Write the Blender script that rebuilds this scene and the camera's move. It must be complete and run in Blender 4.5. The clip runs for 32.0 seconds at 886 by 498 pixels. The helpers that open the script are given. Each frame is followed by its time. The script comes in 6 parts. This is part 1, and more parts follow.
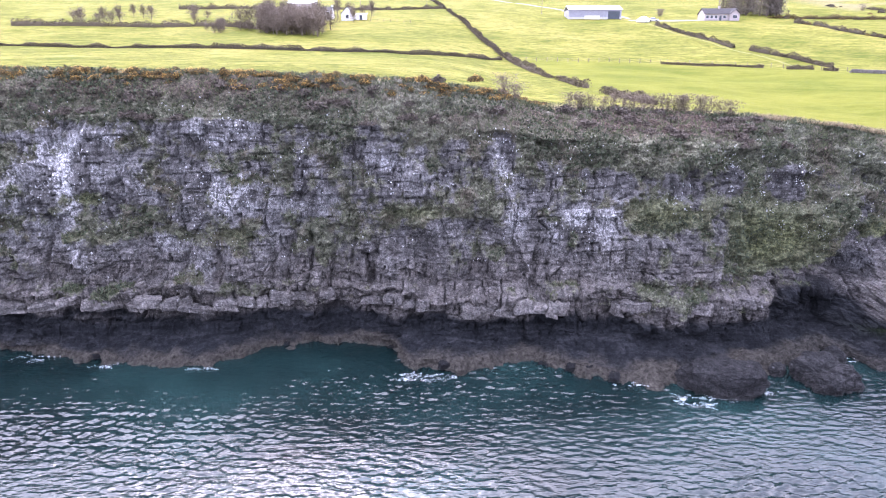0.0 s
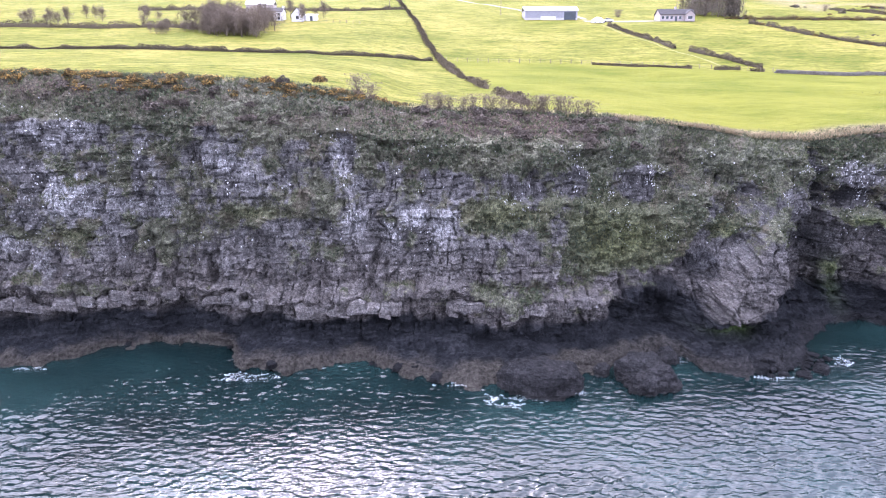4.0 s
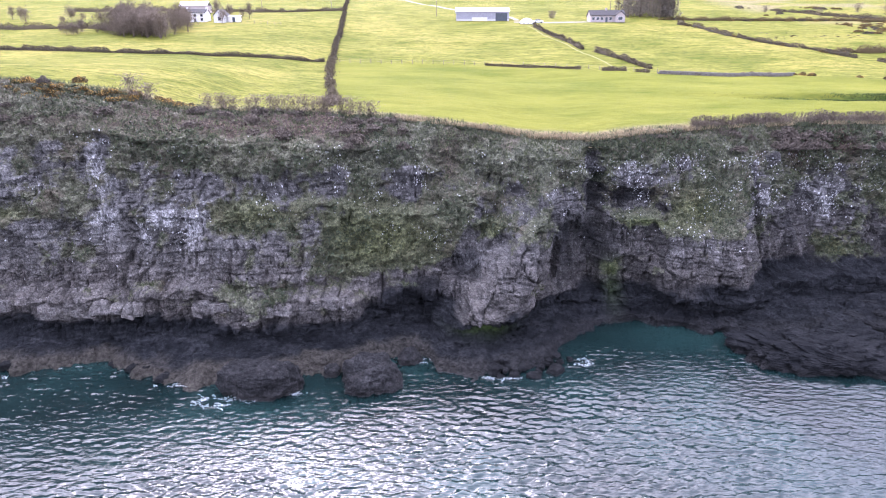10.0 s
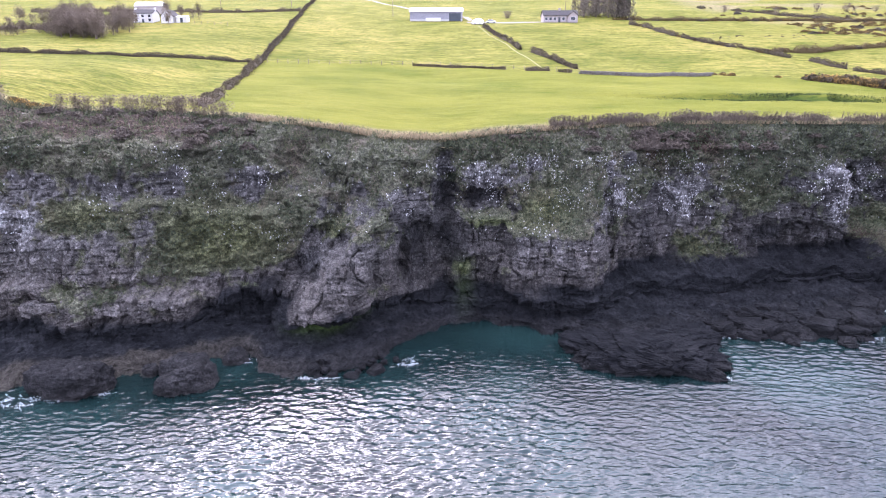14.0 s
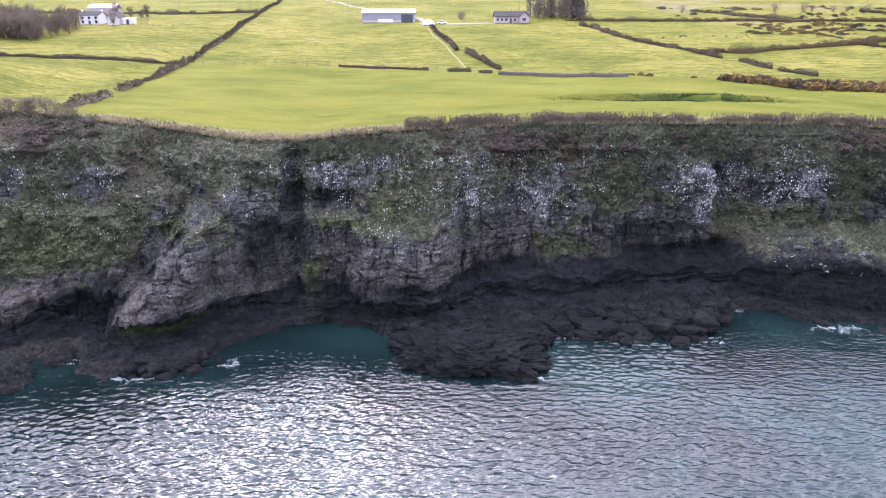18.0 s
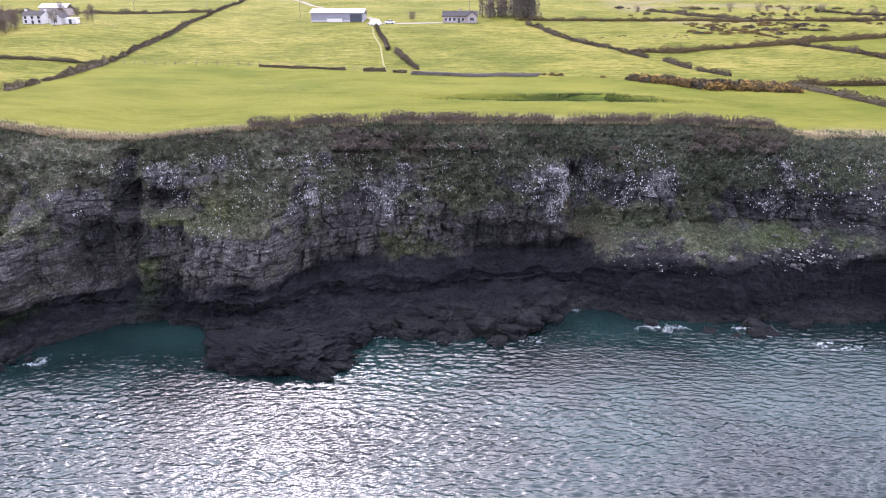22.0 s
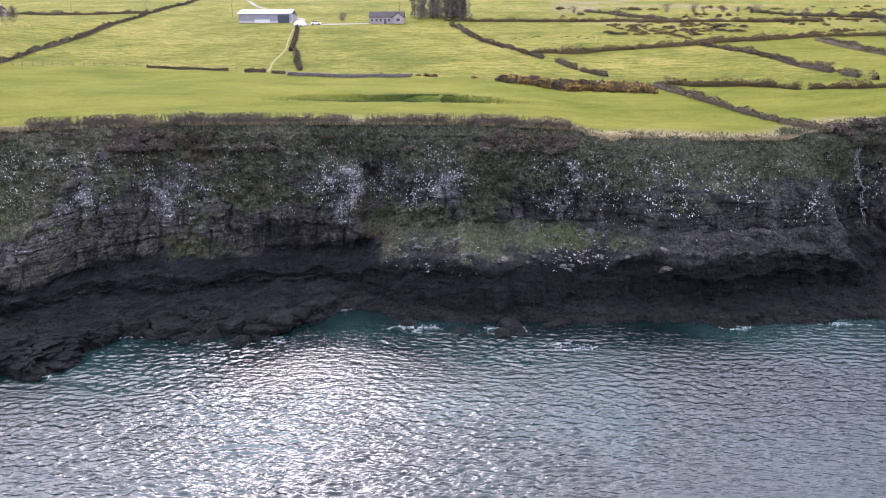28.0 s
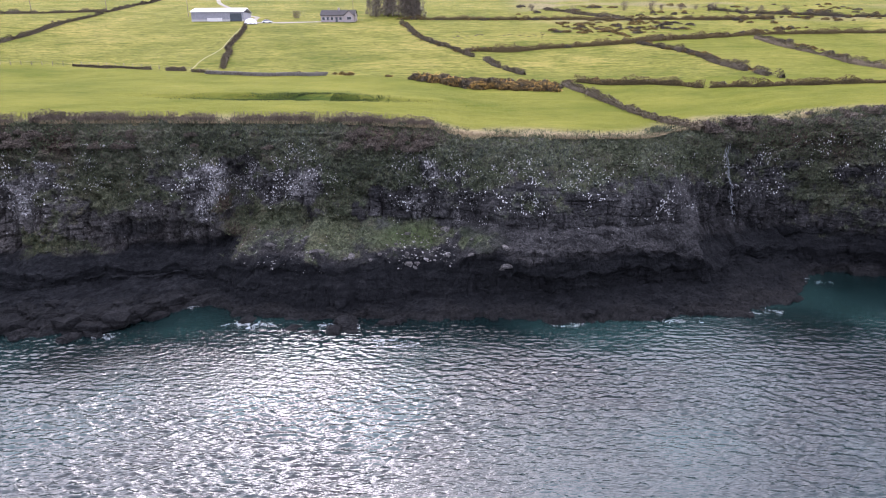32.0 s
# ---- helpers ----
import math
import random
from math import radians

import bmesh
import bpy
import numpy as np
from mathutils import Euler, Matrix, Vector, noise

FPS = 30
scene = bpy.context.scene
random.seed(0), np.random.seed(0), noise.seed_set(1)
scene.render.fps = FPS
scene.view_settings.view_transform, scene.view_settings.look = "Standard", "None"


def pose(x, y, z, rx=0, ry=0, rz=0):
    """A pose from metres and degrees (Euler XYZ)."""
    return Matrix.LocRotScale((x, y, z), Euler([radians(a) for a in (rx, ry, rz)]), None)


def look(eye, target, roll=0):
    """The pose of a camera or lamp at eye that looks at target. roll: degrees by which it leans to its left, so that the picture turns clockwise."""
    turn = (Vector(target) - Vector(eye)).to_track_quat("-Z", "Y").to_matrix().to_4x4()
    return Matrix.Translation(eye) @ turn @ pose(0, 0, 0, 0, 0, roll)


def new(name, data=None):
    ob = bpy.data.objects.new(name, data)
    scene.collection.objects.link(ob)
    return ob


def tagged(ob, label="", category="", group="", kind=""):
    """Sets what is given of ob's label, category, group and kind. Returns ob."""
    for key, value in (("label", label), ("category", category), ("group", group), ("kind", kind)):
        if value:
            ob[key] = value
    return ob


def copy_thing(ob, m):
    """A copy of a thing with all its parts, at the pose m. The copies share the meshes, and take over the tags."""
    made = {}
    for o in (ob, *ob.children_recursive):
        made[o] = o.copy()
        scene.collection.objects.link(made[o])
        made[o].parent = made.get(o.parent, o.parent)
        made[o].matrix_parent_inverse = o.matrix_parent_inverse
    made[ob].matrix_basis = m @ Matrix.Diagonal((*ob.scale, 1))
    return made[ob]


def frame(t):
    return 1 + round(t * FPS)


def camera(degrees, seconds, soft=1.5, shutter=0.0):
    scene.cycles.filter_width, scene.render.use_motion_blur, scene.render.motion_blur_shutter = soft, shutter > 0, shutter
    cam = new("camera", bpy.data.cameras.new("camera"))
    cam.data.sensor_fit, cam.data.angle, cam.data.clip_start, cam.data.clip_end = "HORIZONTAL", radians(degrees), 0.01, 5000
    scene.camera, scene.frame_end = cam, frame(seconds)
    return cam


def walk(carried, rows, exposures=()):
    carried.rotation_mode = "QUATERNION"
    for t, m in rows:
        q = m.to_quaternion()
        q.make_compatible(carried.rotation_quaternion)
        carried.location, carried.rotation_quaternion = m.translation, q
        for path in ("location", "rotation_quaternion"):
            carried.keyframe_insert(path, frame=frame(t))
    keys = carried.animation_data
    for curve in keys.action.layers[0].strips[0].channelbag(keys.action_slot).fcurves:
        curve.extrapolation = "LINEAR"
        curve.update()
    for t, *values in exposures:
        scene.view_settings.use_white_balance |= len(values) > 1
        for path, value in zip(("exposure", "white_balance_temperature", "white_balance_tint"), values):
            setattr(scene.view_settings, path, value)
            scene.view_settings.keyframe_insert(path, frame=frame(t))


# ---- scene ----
cam = camera(71.5, 32.0, 1.1)
METRES, EYE, TILT, LEAN, TURN = 165.0, 34.0, -18.0, 0.0, 0.0
ROWS = [
    (0.0, 0.0, 0.0, 0.0, 0.0, 0.0, -0.0),
    (0.5, 0.0143, -0.0002, -0.0, 0.04, -0.0, -0.02),
    (1.0, 0.0285, -0.0002, -0.0001, 0.06, -0.0, -0.0),
    (1.5, 0.043, -0.0002, -0.0002, 0.09, 0.02, -0.01),
    (2.0, 0.0574, -0.0003, -0.0003, 0.11, 0.06, 0.02),
    (2.5, 0.0723, -0.0003, -0.0002, 0.13, 0.07, 0.01),
    (3.0, 0.0873, -0.0004, -0.0003, 0.14, 0.08, -0.0),
    (3.5, 0.1024, -0.0005, -0.0003, 0.13, 0.07, -0.01),
    (5.5, 0.163, -0.0, -0.0005, 0.19, 0.12, -0.01),
    (6.0, 0.1779, -0.0, -0.0005, 0.17, 0.14, -0.0),
    (6.5, 0.193, 0.0001, -0.0006, 0.18, 0.15, -0.01),
    (7.0, 0.208, 0.0001, -0.0006, 0.19, 0.15, -0.02),
    (7.5, 0.2231, 0.0002, -0.0006, 0.19, 0.15, -0.05),
    (8.0, 0.2381, 0.0003, -0.0007, 0.22, 0.16, -0.04),
    (8.5, 0.2531, 0.0004, -0.0007, 0.2, 0.16, -0.04),
    (9.0, 0.2679, 0.0006, -0.0007, 0.22, 0.18, -0.05),
    (9.5, 0.2826, 0.0006, -0.0009, 0.21, 0.2, -0.04),
    (10.0, 0.2977, 0.0007, -0.0009, 0.23, 0.19, -0.01),
    (10.5, 0.3128, 0.0007, -0.0009, 0.24, 0.19, -0.03),
    (11.0, 0.3278, 0.0009, -0.0009, 0.25, 0.18, -0.02),
    (11.5, 0.3429, 0.0008, -0.001, 0.23, 0.2, -0.03),
    (12.0, 0.3582, 0.0009, -0.0011, 0.25, 0.22, 0.01),
    (12.5, 0.3733, 0.001, -0.001, 0.26, 0.2, 0.02),
    (13.0, 0.3886, 0.0009, -0.0011, 0.27, 0.19, 0.02),
    (13.5, 0.4038, 0.0009, -0.0011, 0.27, 0.21, 0.03),
    (14.0, 0.4189, 0.0009, -0.001, 0.27, 0.21, 0.02),
    (14.5, 0.4342, 0.001, -0.0011, 0.29, 0.23, 0.04),
    (16.5, 0.4952, 0.0018, -0.0013, 0.32, 0.29, 0.11),
    (17.0, 0.5102, 0.0015, -0.0015, 0.31, 0.3, 0.13),
    (17.5, 0.5262, 0.0014, -0.0018, 0.31, 0.31, 0.16),
    (18.0, 0.5424, 0.0014, -0.0015, 0.3, 0.31, 0.15),
    (18.5, 0.5588, 0.0011, -0.0019, 0.29, 0.32, 0.16),
    (19.0, 0.5753, 0.0011, -0.0017, 0.29, 0.32, 0.15),
    (19.5, 0.5919, 0.0008, -0.0019, 0.29, 0.29, 0.16),
    (20.0, 0.6088, 0.0009, -0.0018, 0.32, 0.27, 0.17),
    (20.5, 0.6256, 0.0007, -0.0021, 0.31, 0.29, 0.15),
    (21.0, 0.6427, 0.0007, -0.002, 0.33, 0.27, 0.15),
    (21.5, 0.66, 0.0005, -0.0023, 0.35, 0.3, 0.15),
    (22.0, 0.6772, 0.0004, -0.002, 0.36, 0.27, 0.12),
    (22.5, 0.694, 0.0003, -0.0021, 0.37, 0.28, 0.1),
    (23.0, 0.7103, -0.0, -0.0024, 0.4, 0.29, 0.12),
    (23.5, 0.7262, -0.0002, -0.0025, 0.4, 0.31, 0.13),
    (24.0, 0.7421, -0.0001, -0.0024, 0.41, 0.3, 0.12),
    (24.5, 0.7579, -0.0003, -0.0026, 0.42, 0.32, 0.13),
    (25.0, 0.7738, -0.0003, -0.0025, 0.43, 0.32, 0.13),
    (25.5, 0.7899, -0.0004, -0.0025, 0.45, 0.32, 0.13),
    (27.5, 0.8531, 0.001, -0.0023, 0.45, 0.33, 0.14),
    (28.0, 0.8694, 0.0003, -0.0025, 0.49, 0.32, 0.12),
    (28.5, 0.8859, -0.0004, -0.003, 0.55, 0.31, 0.12),
    (29.0, 0.9021, -0.0008, -0.0028, 0.54, 0.24, 0.12),
    (29.5, 0.9174, -0.0011, -0.0028, 0.56, 0.22, 0.13),
    (30.0, 0.9339, -0.0014, -0.003, 0.6, 0.2, 0.11),
    (30.5, 0.9503, -0.0017, -0.003, 0.62, 0.18, 0.11),
    (31.0, 0.9668, -0.0018, -0.0031, 0.64, 0.18, 0.13),
    (31.5, 0.9833, -0.0018, -0.0031, 0.67, 0.16, 0.12),
    (32.0, 0.9999, -0.0022, -0.0031, 0.68, 0.14, 0.11),
]
walk(cam, [(t, pose(0, 0, EYE, TILT, LEAN, TURN) @ pose(METRES * x, METRES * y, METRES * z, 90 + pitch, roll, yaw)) for t, x, y, z, yaw, pitch, roll in ROWS],
     [(0, 1.06, 5450, 33), (6, 0.98, 5450, 32), (13, 0.8, 5500, 32), (19, 0.5, 5600, 31), (25, 0.3, 5700, 29), (32, 0.14, 5700, 28)])

# ---------------------------------------------------------------- light
SUN_AZ, SUN_EL = -17.0, 41.0
world = bpy.data.worlds.new("sky")
scene.world = world
world.use_nodes = True
wn = world.node_tree
bg = wn.nodes["Background"]
sky = wn.nodes.new("ShaderNodeTexSky")
sky.sky_type = "NISHITA"
sky.sun_disc = False
sky.sun_elevation, sky.sun_rotation = radians(SUN_EL), radians(SUN_AZ % 360)
sky.air_density, sky.dust_density, sky.ozone_density = 1.0, 8.0, 1.0
sky_gain = wn.nodes.new("ShaderNodeVectorMath")
sky_gain.operation = "SCALE"
sky_gain.inputs[3].default_value = 0.06
sa, se = radians(SUN_AZ), radians(SUN_EL)
SUN_DIR = (math.sin(sa) * math.cos(se), math.cos(sa) * math.cos(se), math.sin(se))
# thin high cloud: even all over, and brighter round the sun
way = wn.nodes.new("ShaderNodeTexCoord")
facing = wn.nodes.new("ShaderNodeVectorMath")
facing.operation = "DOT_PRODUCT"
facing.inputs[1].default_value = SUN_DIR
lobe = wn.nodes.new("ShaderNodeMath")
lobe.operation = "MAXIMUM"
power = wn.nodes.new("ShaderNodeMath")
power.operation = "POWER"
power.inputs[1].default_value = 3.3
cloud = wn.nodes.new("ShaderNodeVectorMath")
cloud.operation = "SCALE"
cloud.inputs[0].default_value = (4.5, 4.36, 4.0)
veil = wn.nodes.new("ShaderNodeVectorMath")
veil.inputs[1].default_value = (1.36, 1.38, 1.47)
haze = wn.nodes.new("ShaderNodeVectorMath")
wn.links.new(way.outputs["Generated"], facing.inputs[0])
wn.links.new(facing.outputs["Value"], lobe.inputs[0])
wn.links.new(lobe.outputs[0], power.inputs[0])
wn.links.new(power.outputs[0], cloud.inputs[3])
wn.links.new(cloud.outputs[0], veil.inputs[0])
wn.links.new(veil.outputs[0], haze.inputs[1])
wn.links.new(sky.outputs[0], sky_gain.inputs[0])
wn.links.new(sky_gain.outputs[0], haze.inputs[0])
wn.links.new(haze.outputs[0], bg.inputs[0])
bg.inputs[1].default_value = 1.0
sun = new("sun", bpy.data.lights.new("sun", "SUN"))
sun.data.energy, sun.data.angle, sun.data.color = 1.15, radians(13.0), (1.0, 0.92, 0.80)
sun.matrix_world = look((math.sin(sa) * math.cos(se) * 500, math.cos(sa) * math.cos(se) * 500, math.sin(se) * 500), (0, 0, 0))


# ---------------------------------------------------------------- noise on arrays
def hash3(i, j, k, seed=0):
    h = (i.astype(np.int64) * 374761393 + j.astype(np.int64) * 668265263 + k.astype(np.int64) * 1274126177 + seed * 982451653) & 0xFFFFFFFF
    h = ((h ^ (h >> 13)) * 1274126177) & 0xFFFFFFFF
    h = ((h ^ (h >> 15)) * 2246822519) & 0xFFFFFFFF
    return ((h ^ (h >> 16)) & 0xFFFFFF) / float(0xFFFFFF)


def vnoise(x, y, z, seed=0):
    """Smooth value noise, -1 to 1."""
    x, y, z = np.broadcast_arrays(np.asarray(x, float), np.asarray(y, float), np.asarray(z, float))
    i, j, k = np.floor(x), np.floor(y), np.floor(z)
    u, v, w = x - i, y - j, z - k
    u, v, w = u * u * (3 - 2 * u), v * v * (3 - 2 * v), w * w * (3 - 2 * w)
    total = 0
    for a in (0, 1):
        for b in (0, 1):
            for c in (0, 1):
                total = total + hash3(i + a, j + b, k + c, seed) * (u if a else 1 - u) * (v if b else 1 - v) * (w if c else 1 - w)
    return total * 2 - 1


def fbm(x, y, z, octaves=4, seed=0, gain=0.5):
    total, amp = 0, 1.0
    for o in range(octaves):
        total = total + amp * vnoise(x * 2**o + 17.3 * o, y * 2**o, z * 2**o, seed + o)
        amp *= gain
    return total


def smooth(a, b, x):
    t = np.clip((x - a) / (b - a), 0, 1)
    return t * t * (3 - 2 * t)


def along(table, x, soft=0.9):
    """A quantity that changes along the coast, eased between its stations."""
    t = np.array(table, float)
    return sum(np.interp(x + d * soft, t[:, 0], t[:, 1]) for d in (-1, -0.5, 0, 0.5, 1)) / 5


# ---------------------------------------------------------------- mesh helpers
def mesh_np(name, verts, faces, mat=None, shade=True):
    """A mesh from arrays of vertices and of faces that all have the same number of corners."""
    me = bpy.data.meshes.new(name)
    verts, faces = np.asarray(verts, np.float32), np.asarray(faces, np.int32)
    n, k = faces.shape
    me.vertices.add(len(verts))
    me.vertices.foreach_set("co", verts.ravel())
    me.loops.add(n * k)
    me.loops.foreach_set("vertex_index", faces.ravel())
    me.polygons.add(n)
    me.polygons.foreach_set("loop_start", np.arange(n, dtype=np.int32) * k)
    me.polygons.foreach_set("loop_total", np.full(n, k, np.int32))
    me.polygons.foreach_set("use_smooth", np.full(n, shade, bool))
    if mat:
        me.materials.append(mat)
    me.update(calc_edges=True)
    return me


def grid_faces(rows, cols):
    a = np.arange(rows * cols).reshape(rows, cols)
    return np.stack([a[:-1, :-1], a[:-1, 1:], a[1:, 1:], a[1:, :-1]], -1).reshape(-1, 4)


def put_attr(me, name, values):
    me.attributes.new(name, "FLOAT", "POINT").data.foreach_set("value", np.asarray(values, np.float32).ravel())


def thing(name, label, category, group="", kind="", at=(0, 0, 0)):
    ob = new(name)
    ob.matrix_basis = pose(*at)
    ob.empty_display_size = 0.2
    return tagged(ob, label, category, group, kind)


def part(name, data, material, parent, label="", kind=""):
    """Links a bmesh or a mesh as one object under a thing or a part."""
    if isinstance(data, bmesh.types.BMesh):
        me = bpy.data.meshes.new(name)
        data.to_mesh(me)
        data.free()
    else:
        me = data
    if material and not me.materials:
        me.materials.append(material)
    ob = new(name, me)
    ob.parent = parent
    return tagged(ob, label, kind=kind)


# ---------------------------------------------------------------- materials
def material(name, rough=0.9, spec=0.2):
    m = bpy.data.materials.new(name)
    m.use_nodes = True
    b = m.node_tree.nodes["Principled BSDF"]
    b.inputs["Roughness"].default_value = rough
    b.inputs["Specular IOR Level"].default_value = spec
    return m, m.node_tree, b


def node(t, kind, **sets):
    n = t.nodes.new(kind)
    for key, value in sets.items():
        n.inputs[key.replace("_", " ")].default_value = value
    return n


def noise_node(t, scale, detail=4, coords=None, rough=0.6):
    n = node(t, "ShaderNodeTexNoise", Scale=scale, Detail=detail, Roughness=rough)
    if coords:
        t.links.new(coords, n.inputs["Vector"])
    return n.outputs["Fac"]


def ramp(t, fac, *stops):
    r = t.nodes.new("ShaderNodeValToRGB")
    e = r.color_ramp.elements
    while len(e) < len(stops):
        e.new(0.5)
    for i, (p, c) in enumerate(stops):
        e[i].position = p
        e[i].color = (*c, 1) if len(c) == 3 else c
    t.links.new(fac, r.inputs[0])
    return r.outputs[0]


def mix(t, fac, a, b):
    m = t.nodes.new("ShaderNodeMix")
    m.data_type = "RGBA"
    for sock, v in ((m.inputs["Factor"], fac), (m.inputs["A"], a), (m.inputs["B"], b)):
        if isinstance(v, bpy.types.NodeSocket):
            t.links.new(v, sock)
        elif isinstance(v, (int, float)):
            sock.default_value = v
        else:
            sock.default_value = (*v, 1)
    return m.outputs["Result"]


def calc(t, op, a, b=0.0, clamp=False):
    m = t.nodes.new("ShaderNodeMath")
    m.operation, m.use_clamp = op, clamp
    for i, v in enumerate((a, b)):
        if isinstance(v, bpy.types.NodeSocket):
            t.links.new(v, m.inputs[i])
        else:
            m.inputs[i].default_value = v
    return m.outputs[0]


def attr(t, name):
    a = t.nodes.new("ShaderNodeAttribute")
    a.attribute_name = name
    return a.outputs["Fac"]


def bump(t, b, height, strength, distance):
    n = node(t, "ShaderNodeBump", Strength=strength, Distance=distance)
    t.links.new(height, n.inputs["Height"])
    t.links.new(n.outputs[0], b.inputs["Normal"])


def coords(t, scale=(1, 1, 1)):
    g = t.nodes.new("ShaderNodeNewGeometry")
    if scale == (1, 1, 1):
        return g.outputs["Position"]
    m = t.nodes.new("ShaderNodeMapping")
    m.inputs["Scale"].default_value = scale
    t.links.new(g.outputs["Position"], m.inputs["Vector"])
    return m.outputs[0]


def make_rock(name):
    m, t, b = material(name, 0.9, 0.08)
    p = coords(t)
    beds = noise_node(t, 1.0, 4, coords(t, (0.35, 0.35, 2.2)))
    big, fine = noise_node(t, 0.16, 5, p), noise_node(t, 2.6, 8, p, 0.7)
    streak = noise_node(t, 1.0, 5, coords(t, (1.5, 1.5, 0.3)), 0.65)
    tone = calc(t, "ADD", calc(t, "ADD", calc(t, "MULTIPLY", beds, 0.18), calc(t, "MULTIPLY", streak, 0.27)), calc(t, "ADD", calc(t, "MULTIPLY", big, 0.22), calc(t, "MULTIPLY", fine, 0.33)))
    col = ramp(t, tone, (0.38, (0.050, 0.049, 0.046)), (0.48, (0.145, 0.141, 0.134)), (0.62, (0.32, 0.312, 0.298)))
    col = mix(t, attr(t, "basalt_shade"), col, ramp(t, tone, (0.38, (0.008, 0.0085, 0.0090)), (0.5, (0.031, 0.0322, 0.0335)), (0.64, (0.108, 0.11, 0.112))))
    split = t.nodes.new("ShaderNodeSeparateXYZ")
    t.links.new(p, split.inputs[0])
    lower = ramp(t, calc(t, "MULTIPLY", calc(t, "ADD", split.outputs["Z"], calc(t, "MULTIPLY", big, 8.0)), 0.04), (0.5, (1, 1, 1)), (0.72, (0, 0, 0)))
    col = mix(t, calc(t, "MULTIPLY", calc(t, "ADD", calc(t, "MULTIPLY", calc(t, "MULTIPLY", lower, calc(t, "SUBTRACT", 1.0, attr(t, "basalt_shade"))), 0.7), 0.08), noise_node(t, 0.9, 4, p), True), col, ramp(t, tone, (0.38, (0.04, 0.032, 0.026)), (0.60, (0.24, 0.20, 0.165))))
    # joints and bed partings
    flatten = t.nodes.new("ShaderNodeCombineXYZ")
    t.links.new(calc(t, "ADD", split.outputs["X"], calc(t, "MULTIPLY", split.outputs["Y"], 0.7)), flatten.inputs[0])
    t.links.new(split.outputs["Z"], flatten.inputs[1])
    warp = t.nodes.new("ShaderNodeVectorMath")
    wob = node(t, "ShaderNodeTexNoise", Scale=0.55, Detail=5.0)
    t.links.new(p, wob.inputs["Vector"])
    t.links.new(flatten.outputs[0], warp.inputs[0])
    t.links.new(wob.outputs["Color"], warp.inputs[1])
    courses = []
    for wide, high, gap in ((1.5, 0.95, 0.05), (0.62, 0.36, 0.03)):
        br = node(t, "ShaderNodeTexBrick", Color1=(1, 1, 1, 1), Color2=(0.62, 0.62, 0.62, 1), Mortar=(0, 0, 0, 1), Scale=1.0, Mortar_Size=gap, Mortar_Smooth=0.6, Brick_Width=wide, Row_Height=high)
        br.offset, br.squash, br.squash_frequency = 0.37, 0.6, 3
        t.links.new(warp.outputs[0], br.inputs["Vector"])
        courses.append(br.outputs["Color"])
    joint = calc(t, "MULTIPLY", courses[0], ramp(t, courses[1], (0.0, (0.5, 0.5, 0.5)), (0.8, (1, 1, 1))))
    col = mix(t, calc(t, "MULTIPLY", calc(t, "SUBTRACT", 1.0, joint), 0.45), col, (0.012, 0.012, 0.014))
    # each block has weathered to its own shade, and the open joints are dark
    col = mix(t, calc(t, "MULTIPLY", attr(t, "shade"), 0.42), col, (0.022, 0.021, 0.022))
    col = mix(t, calc(t, "MULTIPLY", attr(t, "crack"), 0.72), col, (0.010, 0.010, 0.011))
    speck = noise_node(t, 2.2, 7, coords(t, (1.3, 1.3, 0.55)), 0.75)
    lichen = calc(t, "MULTIPLY", ramp(t, speck, (0.47, (0, 0, 0)), (0.54, (1, 1, 1))), attr(t, "pale"), True)
    wash = calc(t, "MULTIPLY", calc(t, "MULTIPLY", attr(t, "pale"), 0.2), calc(t, "SUBTRACT", 1.0, calc(t, "MULTIPLY", attr(t, "basalt_shade"), 0.75)), True)
    col = mix(t, calc(t, "MAXIMUM", calc(t, "MULTIPLY", lichen, 0.85), wash), col, (0.66, 0.66, 0.65))
    weeds = ramp(t, noise_node(t, 1.7, 6, p, 0.7), (0.34, (0.024, 0.026, 0.020)), (0.5, (0.088, 0.095, 0.066)), (0.64, (0.215, 0.222, 0.155)))
    weeds = mix(t, ramp(t, noise_node(t, 0.32, 4, p), (0.53, (0, 0, 0)), (0.68, (1, 1, 1))), weeds, ramp(t, fine, (0.35, (0.055, 0.046, 0.036)), (0.65, (0.185, 0.16, 0.122))))
    weeds = mix(t, attr(t, "basalt_shade"), mix(t, 0.24, weeds, (0.22, 0.205, 0.145)), mix(t, 0.42, weeds, (0.012, 0.026, 0.020)))
    weeds = mix(t, calc(t, "MULTIPLY", attr(t, "tufts"), 0.75), weeds, ramp(t, noise_node(t, 2.4, 6, p, 0.75), (0.36, (0.024, 0.032, 0.012)), (0.5, (0.10, 0.115, 0.045)), (0.64, (0.24, 0.245, 0.12))))
    weeds = mix(t, attr(t, "brown"), weeds, ramp(t, noise_node(t, 3.2, 6, p, 0.75), (0.36, (0.020, 0.016, 0.013)), (0.5, (0.060, 0.046, 0.036)), (0.64, (0.14, 0.108, 0.078))))
    edge = calc(t, "ADD", attr(t, "veg"), calc(t, "MULTIPLY", calc(t, "SUBTRACT", noise_node(t, 2.2, 6, p, 0.75), 0.5), 1.6))
    col = mix(t, ramp(t, edge, (0.34, (0, 0, 0)), (0.66, (1, 1, 1))), col, weeds)
    cell = t.nodes.new("ShaderNodeTexVoronoi")
    shake = t.nodes.new("ShaderNodeVectorMath")
    jog = node(t, "ShaderNodeTexNoise", Scale=3.5, Detail=3.0)
    t.links.new(p, jog.inputs["Vector"])
